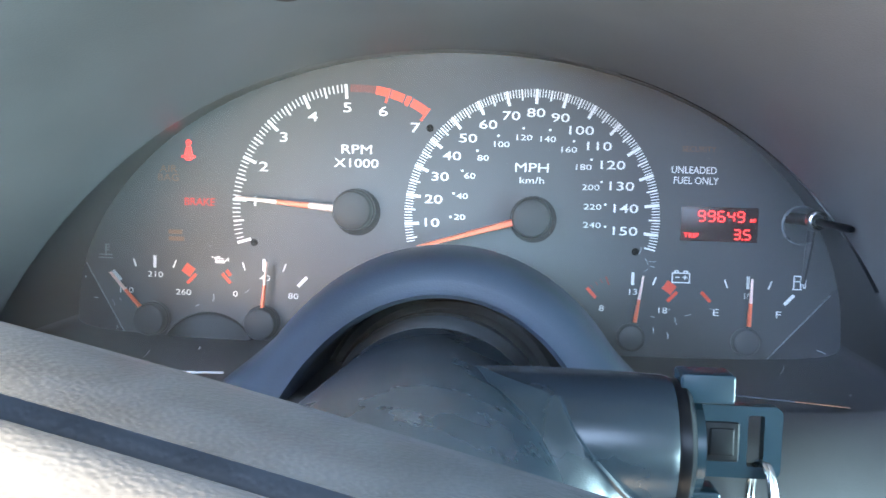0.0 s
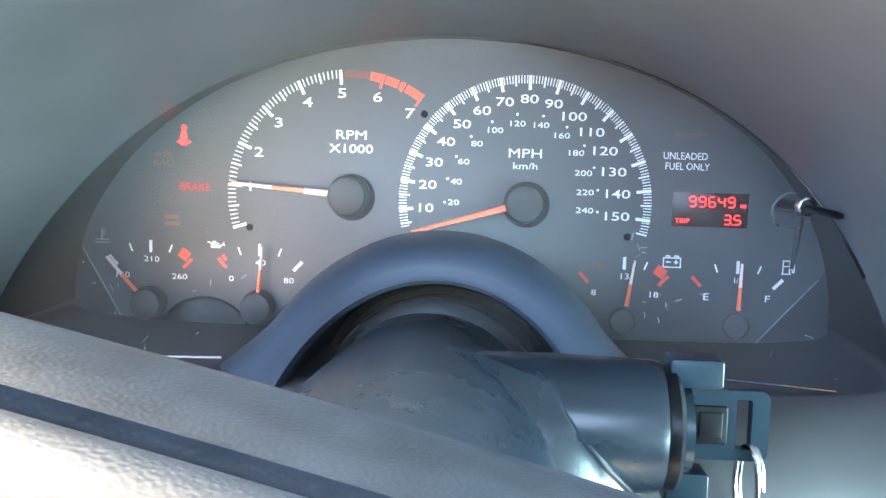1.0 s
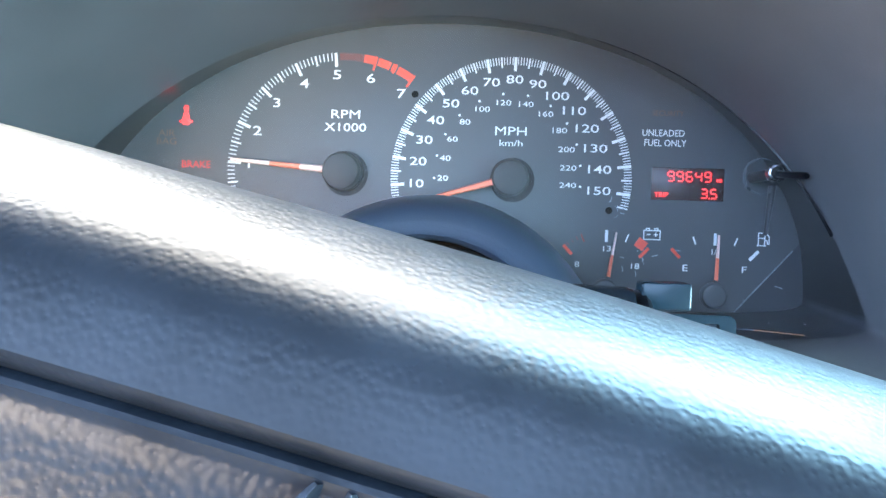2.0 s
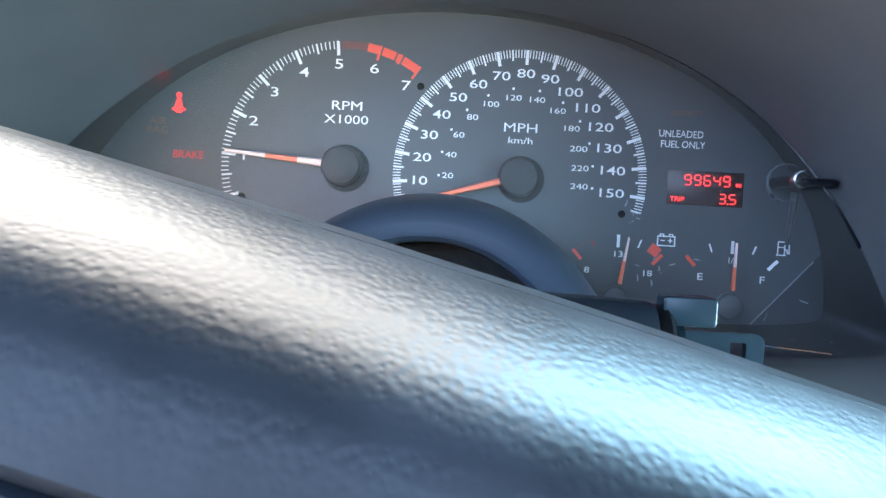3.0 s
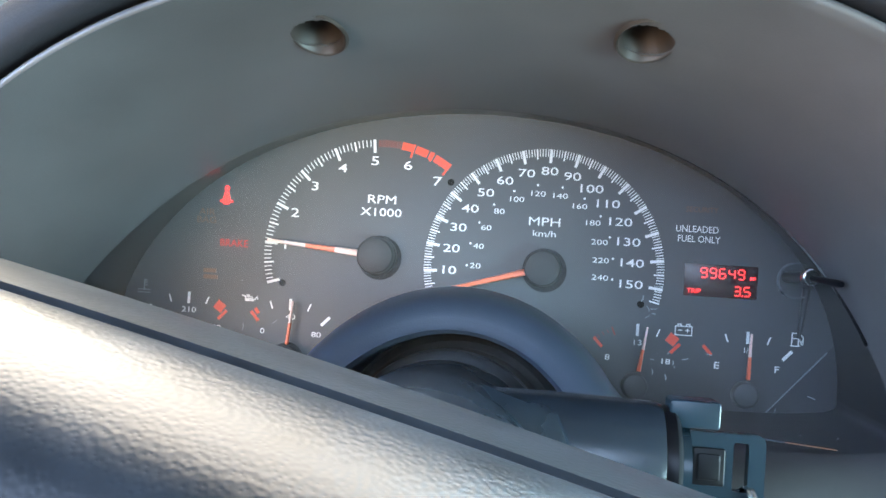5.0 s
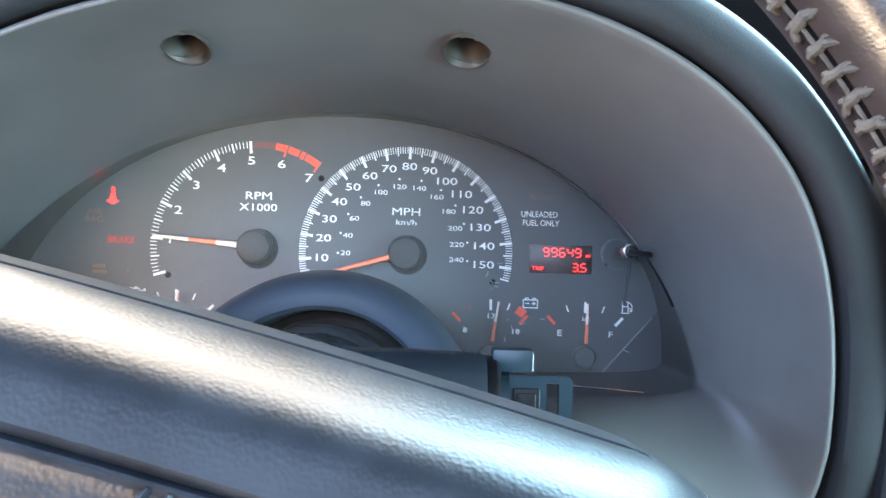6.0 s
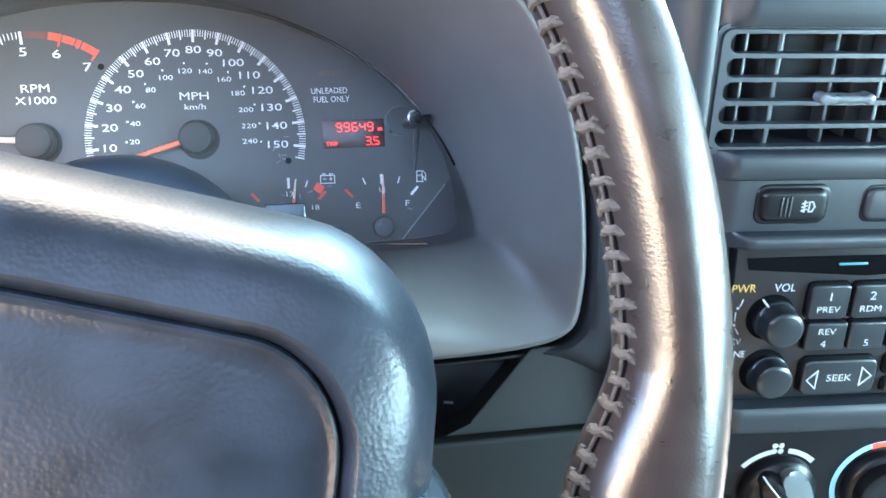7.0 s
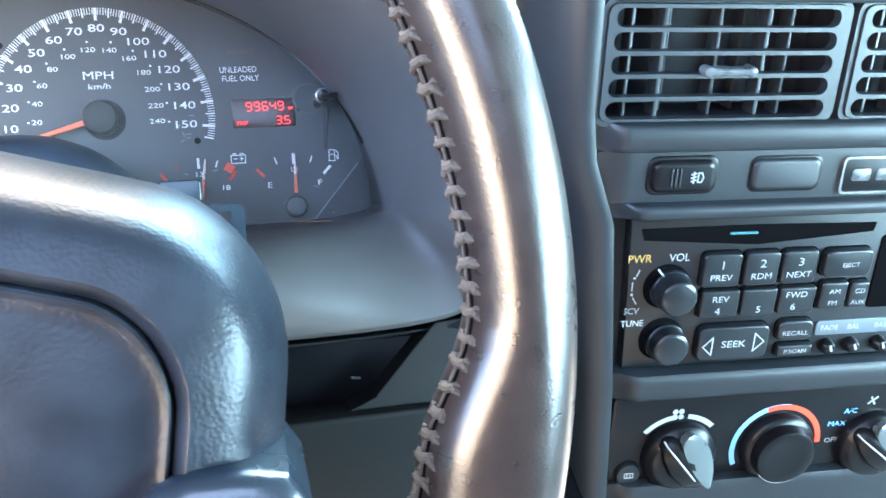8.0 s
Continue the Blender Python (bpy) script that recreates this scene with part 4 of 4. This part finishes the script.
# air vents
def vent(u0, v0, w, h, label):
    t = stack_thing("air_vent", u0, v0, label, "air vent", "air vents of the dashboard")
    rows, gap = 5, 0.16
    rh = (h - 0.22 - gap * (rows - 1)) / rows
    holes = []
    for k in range(rows):
        z1 = -0.14 - k * (rh + gap)
        holes.append(rounded(0.28 - 0.02 * k, z1 - rh, w - 0.28, z1, rh * 0.48, 6))
    part("grille", plate(rounded(0, -h, w, 0, 0.35), holes, -0.12, 0.35), VENT, t)
    frame_ring = plate(rounded(-0.22, -h - 0.2, w + 0.22, 0.2, 0.5), [rounded(-0.03, -h - 0.03, w + 0.03, 0.03, 0.36)], -0.02, 0.8)
    part("frame", frame_ring, VENT, t)
    box = plate(rounded(-0.05, -h - 0.05, w + 0.05, 0.05, 0.3), [rounded(0.05, -h + 0.05, w - 0.05, -0.05, 0.25)], 0.3, 2.4)
    part("duct", box.slab(rounded(-0.02, -h - 0.02, w + 0.02, 0.02, 0.2), 2.3, 2.5, 0.02), DUCT, t, "dark duct behind the vanes")
    for a, d, wide in ((1.1, 0.75, 0.12), (2.3, 0.65, 0.17), (2.8, 1.5, 0.12), (4.45, 0.75, 0.13), (5.75, 1.5, 0.12), (6.3, 0.65, 0.17), (7.25, 0.75, 0.12)):
        if a < w:
            part("vane", Shape().slab(rounded(a - wide / 2, -h + 0.06, a + wide / 2, -0.06, 0.03, 2), d - 0.3, d + 0.5, 0.03, 2), VENT, t)
    x0, x1, zc = w * 0.40, w * 0.62, -h * 0.55
    bone = [(x0 + 0.18 + 0.21 * math.cos(radians(a)), zc + 0.20 * math.sin(radians(a))) for a in range(40, 321, 28)] + [(x1 - 0.18 + 0.21 * math.cos(radians(a)), zc + 0.20 * math.sin(radians(a))) for a in range(220, 501, 28)]
    part("tab", Shape().slab(bone, -0.62, -0.05, 0.09, 4), TAB, t, "worn shiny adjusting tab")
    return t


vent(-0.42, -0.50, 9.1, 4.2, "dark grey five-slot dashboard air vent with an adjusting tab")
vent(9.35, -0.50, 9.1, 4.2, "dark grey five-slot dashboard air vent beside its twin")

# switches
fog = stack_thing("fog_lamp_switch", 1.62, -7.55, "black rocker switch with a white fog lamp symbol", "switch")
part("surround", Shape().slab(rounded(0.05, -0.05, 2.92, 1.52, 0.42), -0.22, 0.3, 0.1), BLACK, fog)
part("rocker", Shape().slab(rounded(0.22, 0.08, 2.76, 1.38, 0.36), -0.42, 0.2, 0.26, 6), BLACK, fog)
for k in range(3):
    part("rib", Shape().slab(rounded(0.92 + 0.17 * k, 0.34, 1.0 + 0.17 * k, 1.1, 0.03, 2), -0.47, 0, 0.03, 2), DASH, fog)
part("symbol", strokes([(1.75 + 0.68 * (a - 1.5), 0.72 + 0.68 * (b - 0.73), 1.75 + 0.68 * (c - 1.5), 0.72 + 0.68 * (d - 0.73)) for a, b, c, d in ((1.9, 0.45, 1.9, 1.0), (1.9, 1.0, 2.1, 1.0), (1.9, 0.45, 2.1, 0.45), (2.1, 1.0, 2.22, 0.73), (2.1, 0.45, 2.22, 0.73), (1.5, 0.9, 1.78, 0.98), (1.5, 0.7, 1.78, 0.78), (1.5, 0.5, 1.78, 0.58), (1.64, 0.42, 1.64, 1.05))], 0.045, -0.43), STACKPRINT, fog, "white fog lamp symbol", False)
blank = stack_thing("blank_switch", 5.9, -7.52, "plain dark grey blank switch cover in the dash", "switch cover")
part("surround", Shape().slab(rounded(-0.1, -0.08, 3.0, 1.42, 0.4), 0.0 - 0.18, 0.3, 0.08), BLACK, blank)
part("cap", Shape().slab(rounded(0.02, 0.02, 2.88, 1.32, 0.35), -0.34, 0.2, 0.2, 5), DASH, blank)
badge = stack_thing("dash_badge", 9.7, -7.75, "black dash badge with a silver border", "badge")
part("border", plate(rounded(0, 0, 6.0, 1.55, 0.25), [rounded(0.1, 0.1, 5.9, 1.45, 0.18)], -0.28, 0.2), STEEL, badge, "silver border")
part("plaque", Shape().slab(rounded(0.08, 0.08, 5.92, 1.47, 0.18), -0.2, 0.2, 0.03), BLACK, badge)
for k in range(5):
    part("emblem_bar", Shape().slab(rounded(0.5 + k * 1.05, 0.52, 1.3 + k * 1.05, 1.02, 0.12), -0.23, 0, 0.02), TAB, badge)

# radio
radio = stack_thing("car_radio", 1.5, -15.6, "black car radio with disc slot, two knobs and white lettered buttons", "car radio")
part("fascia", Shape().slab([(0.0, 6.9), (0.35, 0.05), (18.2, 0.05), (17.8, 6.9)], 0.25, 2.0, 0.12), RADIO, radio)
U = lambda u, v: (u - 1.5, v + 15.6)
slot = [U(1.95, -9.15), U(6.9, -9.12), U(12.15, -9.22), U(12.1, -9.62), U(7.0, -10.02), U(2.1, -9.66)]
part("disc_slot", Shape().slab(slot, 0.20, 0.4, 0.06), DARK, radio, "long black disc slot")
part("slot_light", Shape().slab(rounded(U(5.7, 0)[0], U(0, -9.52)[1], U(6.9, 0)[0], U(0, -9.41)[1], 0.04), 0.16, 0.3, 0.02), TEAL, radio, "teal slot marker")


def knob(name, u, v, r, h, parent, mat=RUBBER, tilt=0):
    x, z = U(u, v)
    # shade of the recess, put in as a dark disc to the upper left
    part("knob_well_shade", Shape().slab(disc(x - 0.18, z + 0.12, r * 1.25, 32), 0.20, 0.4, 0.03), DARK, parent, "dark disc painted for the knob's shaded recess")
    k = part(name, Shape().lathe([(r * 1.12, 0.25), (r * 1.10, 0.05), (r * 1.03, 0.0), (r, -0.1), (r * 0.97, -h * 0.85), (r * 0.9, -h * 0.95), (r * 0.75, -h), (0, -h * 1.02)], (x, 0, z), "y", 40), mat, parent, "round black knob")
    return k


vol = knob("volume_knob", 3.50, -11.86, 0.80, 0.80, radio)
part("pointer", Shape().box((U(2.93, 0)[0], 0.0, U(0, -11.02)[1]), (0.08, 0.04, 0.5), -40), STACKPRINT, vol, "", False)
knob("tune_knob", 3.58, -14.30, 0.78, 0.62, radio)


def button(u0, v0, u1, v1, words, r=0.22, h=0.22, mat=RUBBER, name="button"):
    """A radio button between two corners, with words as (text, x part, z part, height)."""
    (x0, z0), (x1, z1) = U(u0, v0), U(u1, v1)
    part("button_gap", Shape().slab(rounded(x0 - 0.07, z0 - 0.06, x1 + 0.07, z1 + 0.06, r + 0.05), 0.22, 0.4, 0.02), DARK, radio, "dark gap round the button")
    b = part(name, Shape().slab(rounded(x0, z0, x1, z1, r), 0.25 - h - 0.12, 0.4, 0.10, 4), mat, radio)
    for text, fx, fz, hh in words:
        part("lettering", letters(text, x0 + (x1 - x0) * fx, z0 + (z1 - z0) * fz, hh * 0.88, 0.25 - h - 0.135, 1.15), STACKPRINT, b, "", False)
    return b


button(4.68, -11.75, 6.32, -10.25, (("1", 0.5, 0.68, 0.40), ("PREV", 0.5, 0.30, 0.30)))
button(6.50, -11.75, 8.00, -10.25, (("2", 0.5, 0.68, 0.40), ("RDM", 0.5, 0.30, 0.30)))
button(8.15, -11.75, 9.70, -10.25, (("3", 0.5, 0.68, 0.40), ("NEXT", 0.5, 0.30, 0.30)))
button(4.80, -13.15, 6.50, -11.92, (("REV", 0.5, 0.70, 0.30), ("4", 0.45, 0.25, 0.34)), 0.12)
button(6.62, -13.15, 8.16, -11.92, (("5", 0.5, 0.25, 0.34),), 0.12)
button(8.30, -13.15, 9.92, -11.92, (("FWD", 0.45, 0.74, 0.30), ("6", 0.4, 0.28, 0.34)), 0.12)
button(10.0, -11.52, 12.15, -10.30, (("EJECT", 0.55, 0.45, 0.28),), 0.3, 0.28)
button(10.15, -13.05, 11.35, -11.78, (("AM", 0.5, 0.68, 0.24), ("FM", 0.5, 0.25, 0.24)), 0.15)
button(11.5, -13.05, 12.35, -11.82, (("CD", 0.5, 0.68, 0.24), ("AUX", 0.5, 0.25, 0.22)), 0.15)
seek = button(4.95, -15.2, 8.12, -13.6, (("SEEK", 0.5, 0.5, 0.36),), 0.35, 0.3)
x0, z0 = U(4.95, -15.2)
part("seek_arrows", strokes([(0.62 + x0, 0.32 + z0, 0.62 + x0, 1.15 + z0), (0.62 + x0, 0.32 + z0, 0.2 + x0, 0.72 + z0), (0.62 + x0, 1.15 + z0, 0.2 + x0, 0.72 + z0), (2.5 + x0, 0.4 + z0, 2.5 + x0, 1.25 + z0), (2.5 + x0, 0.4 + z0, 2.95 + x0, 0.85 + z0), (2.5 + x0, 1.25 + z0, 2.95 + x0, 0.85 + z0)], 0.05, -0.18), STACKPRINT, seek, "white outlined arrows", False)
button(8.55, -14.48, 10.15, -13.52, (("RECALL", 0.5, 0.4, 0.24),), 0.35)
button(8.70, -15.26, 10.3, -14.72, (("P.SCAN", 0.5, 0.5, 0.22),), 0.1)
(x0, z0), (x1, z1) = U(10.45, -14.45), U(17.0, -13.75)
part("tone_strip", Shape().slab(rounded(x0, z0, x1, z1, 0.15), 0.18, 0.4, 0.03), STRIP, radio, "pale blue-grey label strip")
for word, u in (("FADE", 11.1), ("BAL", 12.25), ("BASS", 13.6)):
    part("lettering", letters(word, U(u, 0)[0], U(0, -14.08)[1], 0.24, 0.165, 1.0), STACKPRINT, radio, "", False)
    kn = part("tone_knob", Shape().lathe([(0.36, 0.3), (0.34, 0.1), (0.28, -0.15), (0.2, -0.22), (0, -0.23)], (U(u, 0)[0], 0, U(0, -14.97)[1]), "y", 24), BLACK, radio, "small ribbed tone knob")
    part("pointer", Shape().box((U(u, 0)[0], -0.22, U(0, -14.9)[1]), (0.1, 0.06, 0.3), -20), STACKPRINT, kn, "", False)
part("display_window", Shape().slab(rounded(U(12.6, 0)[0], U(0, -13.2)[1], U(18.2, 0)[0], U(0, -9.8)[1], 0.2), 0.18, 0.4, 0.03), DARK, radio, "unlit black display window")
for word, u, v, h, mat in (("PWR", 2.05, -10.45, 0.34, AMBER), ("VOL", 3.72, -10.45, 0.34, STACKPRINT), ("SCV", 1.95, -12.80, 0.28, GREY), ("TUNE", 2.05, -13.38, 0.28, STACKPRINT)):
    part("lettering", letters(word, *U(u, v), h, 0.235, 0.95), mat, radio, "", False)
part("volume_marks", strokes([(*U(2.08, -10.95), *U(2.0, -11.2)), (*U(1.86, -11.5), *U(1.86, -11.85)), (*U(1.95, -12.2), *U(2.1, -12.45))], 0.05, 0.235).slab(disc(*U(1.92, -11.3), 0.06, 10), 0.23, 0.25, 0.005, 1).slab(disc(*U(1.88, -12.05), 0.06, 10), 0.23, 0.25, 0.005, 1), STACKPRINT, radio, "", False)

# heating controls
hvac = stack_thing("heater_control_panel", 1.7, -21.4, "black heater control panel with three large round knobs", "heater controls")
H = lambda u, v: (u - 1.7, v + 21.4)
part("fascia", Shape().slab(rounded(0.0, -0.3, 19, 4.45, 0.3), 0.2, 2.0, 0.1), BLACK, hvac)


def arc_band(cx, cz, r, w, a0, a1, y=0.18):
    s = Shape()
    n = 24
    ring0 = [(cx + r * math.cos(radians(a0 + (a1 - a0) * k / n)), y, cz + r * math.sin(radians(a0 + (a1 - a0) * k / n))) for k in range(n + 1)]
    ring1 = [(cx + (r + w) * math.cos(radians(a0 + (a1 - a0) * k / n)), y, cz + (r + w) * math.sin(radians(a0 + (a1 - a0) * k / n))) for k in range(n + 1)]
    return s.rings([ring0, ring1], False)


def control_knob(u, v, deg, name, label):
    """A round knob with a ridge across it: a line on the crest, one flank pale."""
    x, z = H(u, v)
    k = part(name, Shape().lathe([(1.75, 0.2), (1.72, -0.1), (1.6, -0.25), (1.52, -0.3), (1.46, -0.40), (1.30, -0.48), (0.9, -0.50), (0, -0.5)], (x, 0, z), "y", 48), BLACK, hvac, label)
    c, s = math.cos(radians(deg)), math.sin(radians(deg))
    put = lambda a, b, y: (x + a * c - b * s, 0.6 * y, z + a * s + b * c)
    rings = []
    for a, wide, high in ((1.62, 0.10, -0.55), (1.45, 0.34, -1.1), (0.9, 0.62, -1.5), (0, 0.80, -1.62), (-0.9, 0.70, -1.55), (-1.5, 0.40, -1.2), (-1.75, 0.10, -0.6)):
        rings.append([put(a, b * wide, y) for b, y in ((-1.25, -0.4), (-1.0, -0.4 + (high + 0.4) * 0.75), (-0.35, high), (0.12, high - 0.02), (0.9, -0.4 + (high + 0.4) * 0.7), (1.2, -0.4))])
    part("grip", Shape().rings(rings, True, (True, True)), BLACK, k, "raised finger grip")
    # flank towards the light, its brightness put into the pale colour
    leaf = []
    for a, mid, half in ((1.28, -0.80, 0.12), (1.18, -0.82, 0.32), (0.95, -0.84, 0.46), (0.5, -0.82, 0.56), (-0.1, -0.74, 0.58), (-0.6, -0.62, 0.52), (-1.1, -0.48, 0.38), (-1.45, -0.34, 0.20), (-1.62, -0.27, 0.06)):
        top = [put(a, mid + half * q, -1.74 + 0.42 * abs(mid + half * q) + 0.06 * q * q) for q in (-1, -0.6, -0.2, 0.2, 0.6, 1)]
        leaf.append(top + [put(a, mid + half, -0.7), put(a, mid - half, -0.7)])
    part("grip_face", Shape().rings(leaf, True, (True, True)), PALE, k, "grip flank coloured pale as its lit side")
    part("pointer", Shape().tube([put(1.62, 0.06, -0.80), put(1.38, 0.08, -1.24), put(0.85, 0.06, -1.57), put(-0.1, 0.05, -1.70), put(-0.75, 0.05, -1.66)], 0.045, 6), STACKPRINT, k, "white pointer line")
    return k


control_knob(5.0, -20.2, 128, "fan_knob", "black fan speed knob with a pale grip")
control_knob(14.6, -20.4, 140, "mode_knob", "black air mode knob with a pale grip")
x, z = H(9.75, -20.15)
temp = part("temperature_knob", Shape().lathe([(1.75, 0.2), (1.72, -0.1), (1.6, -0.25), (1.45, -0.3), (1.40, -0.65), (1.34, -0.80), (1.22, -0.84), (0.9, -0.80), (0, -0.78)], (x, 0, z), "y", 56), BLACK, hvac, "black flat-topped temperature knob")
part("edge_arc", Shape().tube([(x + 1.40 * math.cos(radians(a)), -0.72, z + 1.40 * math.sin(radians(a))) for a in range(215, 300, 6)], 0.03, 6), STEEL, temp, "bright steel arc on the lower edge")
x, z = H(4.95, -20.3)
part("fan_scale", arc_band(x, z, 2.0, 0.24, 100, 140), STACKPRINT, hvac, "white fan speed arc", False)
part("fan_scale", arc_band(x, z, 2.0, 0.24, 45, 82), STACKPRINT, hvac, "white fan speed arc", False)
fx, fz = H(4.75, -18.05)
part("fan_symbol", Shape().slab(disc(fx - .14, fz + .14, .13, 12), 0.16, 0.19, .005, 1).slab(disc(fx + .14, fz + .14, .13, 12), 0.16, 0.19, .005, 1).slab(disc(fx - .14, fz - .14, .13, 12), 0.16, 0.19, .005, 1).slab(disc(fx + .14, fz - .14, .13, 12), 0.16, 0.19, .005, 1), STACKPRINT, hvac, "white fan symbol", False)
x, z = H(9.75, -20.15)
part("cold_arc", arc_band(x, z, 1.98, 0.25, 80, 205), BLUE, hvac, "light blue cold arc", False)
part("hot_arc", arc_band(x, z, 1.95, 0.26, 0, 110, 0.17), HOT, hvac, "red hot arc", False)
for word, u, v, mat in (("A/C", 13.2, -18.55, BLUE), ("MAX", 12.65, -19.2, BLUE), ("OFF", 12.55, -20.1, STACKPRINT)):
    part("lettering", letters(word, *H(u, v), 0.26, 0.18, 1.1), mat, hvac, "", False)
part("mode_symbol", strokes([(*H(14.0, -18.2), *H(14.4, -17.9)), (*H(14.1, -17.9), *H(14.3, -18.25))], 0.08, 0.18), STACKPRINT, hvac, "", False)
dx, dz = H(2.74, -21.03)
db = part("defrost_button", Shape().lathe([(0.62, 0.25), (0.6, 0.0), (0.52, -0.1), (0, -0.12)], (dx, 0.1, dz), "y", 30), RUBBER, hvac, "round black rear defrost button")
part("defrost_symbol", strokes([(dx - .2, dz - .12, dx + .2, dz - .12), (dx - .2, dz + .12, dx + .2, dz + .12), (dx - .2, dz - .12, dx - .2, dz + .12), (dx + .2, dz - .12, dx + .2, dz + .12), (dx - .08, dz - .1, dx - .08, dz + .1), (dx + .06, dz - .1, dx + .06, dz + .1)], 0.035, -0.03), STACKPRINT, db, "", False)

# ---- lacing of the rim: cord, rungs and the dark gap under them ----
def lace_frame(deg):
    """Place, direction along, across and outwards of the lacing at an angle of the rim."""
    c, out, fwd = rim_frame(deg)
    along = out.cross(fwd).normalized()
    nrm = (-out * 0.90 - fwd * 0.44 * (1 if fwd.y > 0 else -1)).normalized()
    return c + nrm * (RIM_T * 0.98) - out * swell(deg), along, along.cross(nrm).normalized(), nrm


gap, cord = [], []
for k in range(140):
    p, along, side, nrm = lace_frame(-62 + k)
    gap.append([p + side * a + nrm * b for a, b in ((-0.12, -0.25), (-0.11, 0.015), (0, 0.03), (0.11, 0.015), (0.12, -0.25))])
    cord.append(p + nrm * 0.045)
part("lacing_gap", Shape().rings(gap, False), DARK, rim, "dark slit under the lacing")
part("lacing_cord", Shape().tube(cord, 0.042, 6), THREAD, rim, "thin cord along the seam")
stitch_meshes = []
for kind in range(5):
    s = Shape()
    j = 0.03 * (kind - 2)
    # a puckered rung across the seam, its frayed ends drawn out slantwise
    s.tube([(-0.17, 0.0, -0.03), (-0.06, -0.05, 0.0), (0.06, -0.05, 0.0), (0.17, 0.0, -0.03 + j)], [0.085, 0.10, 0.10, 0.085], 8)
    s.tube([(0.12, -0.01, -0.02), (0.26, -0.02, 0.05 + j), (0.38 + j, 0.05, 0.15)], [0.09, 0.075, 0.02], 7)
    s.tube([(-0.12, -0.01, -0.02), (-0.25, -0.02, 0.04), (-0.36, 0.05, 0.12 - j)], [0.09, 0.075, 0.02], 7)
    s.tube([(0.14, 0.0, -0.06), (0.25, 0.0, -0.07), (0.33, 0.05, -0.04 + j)], [0.06, 0.05, 0.015], 6)
    s.tube([(-0.14, 0.0, -0.06), (-0.25, 0.0, -0.06 + j), (-0.32, 0.05, -0.04)], [0.06, 0.05, 0.015], 6)
    stitch_meshes.append(mesh_of(s, "stitch", THREAD))
arc_len = 15.9 * math.radians(1)
deg = -62.0
rnd = random.Random(4)
while deg < 75:
    p, along, side, nrm = lace_frame(deg)
    ob = new("stitch", stitch_meshes[rnd.randrange(5)])
    m = Matrix((side, -nrm, along)).transposed().to_4x4()
    m.translation = p / 100
    ob.parent = rim
    ob.matrix_basis = m @ Matrix.Rotation(radians(rnd.uniform(-10, 10)), 4, "Y") @ Matrix.Diagonal((rnd.uniform(0.85, 1.05), 1, rnd.uniform(0.9, 1.2), 1))
    deg += rnd.uniform(0.43, 0.50) / arc_len

# ---- cabin shell ----
def shell(name, outline, holes, depth, mat, place):
    s = plate(outline, holes, 0, depth)
    ob = new(name, mesh_of(s, name, mat, False))
    ob.matrix_world = place
    return tagged(ob, kind="structure")


# unseen floor, raised so that sunlight bounces up under the hood
shell("floor", [(-60, -130), (110, -130), (110, 120), (-60, 120)], [], 4, CARPET, pose(0, 0, 0.38, -90, 0, 0))
shell("wall_left", [(-160, 20), (-160, 128), (60, 128), (110, 95), (110, 20)], [[(-138, 90), (-132, 122), (-5, 122), (35, 92)]], 4, SHELL, pose(-0.60, 0, 0, 0, 0, 90))
shell("wall_right", [(-160, 20), (-160, 128), (60, 128), (110, 95), (110, 20)], [[(-138, 74), (-132, 122), (-5, 122), (35, 84)]], 4, SHELL, pose(1.12, 0, 0, 0, 0, 90))
shell("wall_back", [(-62, 20), (112, 20), (112, 128), (-62, 128)], [], 4, KNEE, pose(0, -1.60, 0, 0, 0, 180) @ pose(-0.5, 0, 0))
# unseen ceiling; its opening is made up to let in sun and fill
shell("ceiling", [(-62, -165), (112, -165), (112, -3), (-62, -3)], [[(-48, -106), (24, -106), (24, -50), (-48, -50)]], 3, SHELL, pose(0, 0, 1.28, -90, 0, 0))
shell("firewall", [(-62, 20), (112, 20), (112, 90), (-62, 90)], [], 4, DARK, pose(0, 0.75, 0))
shell("ground", [(-40000, -40000), (40000, -40000), (40000, 40000), (-40000, 40000)], [], 4, GROUND, pose(0, 0, 0, -90, 0, 0))
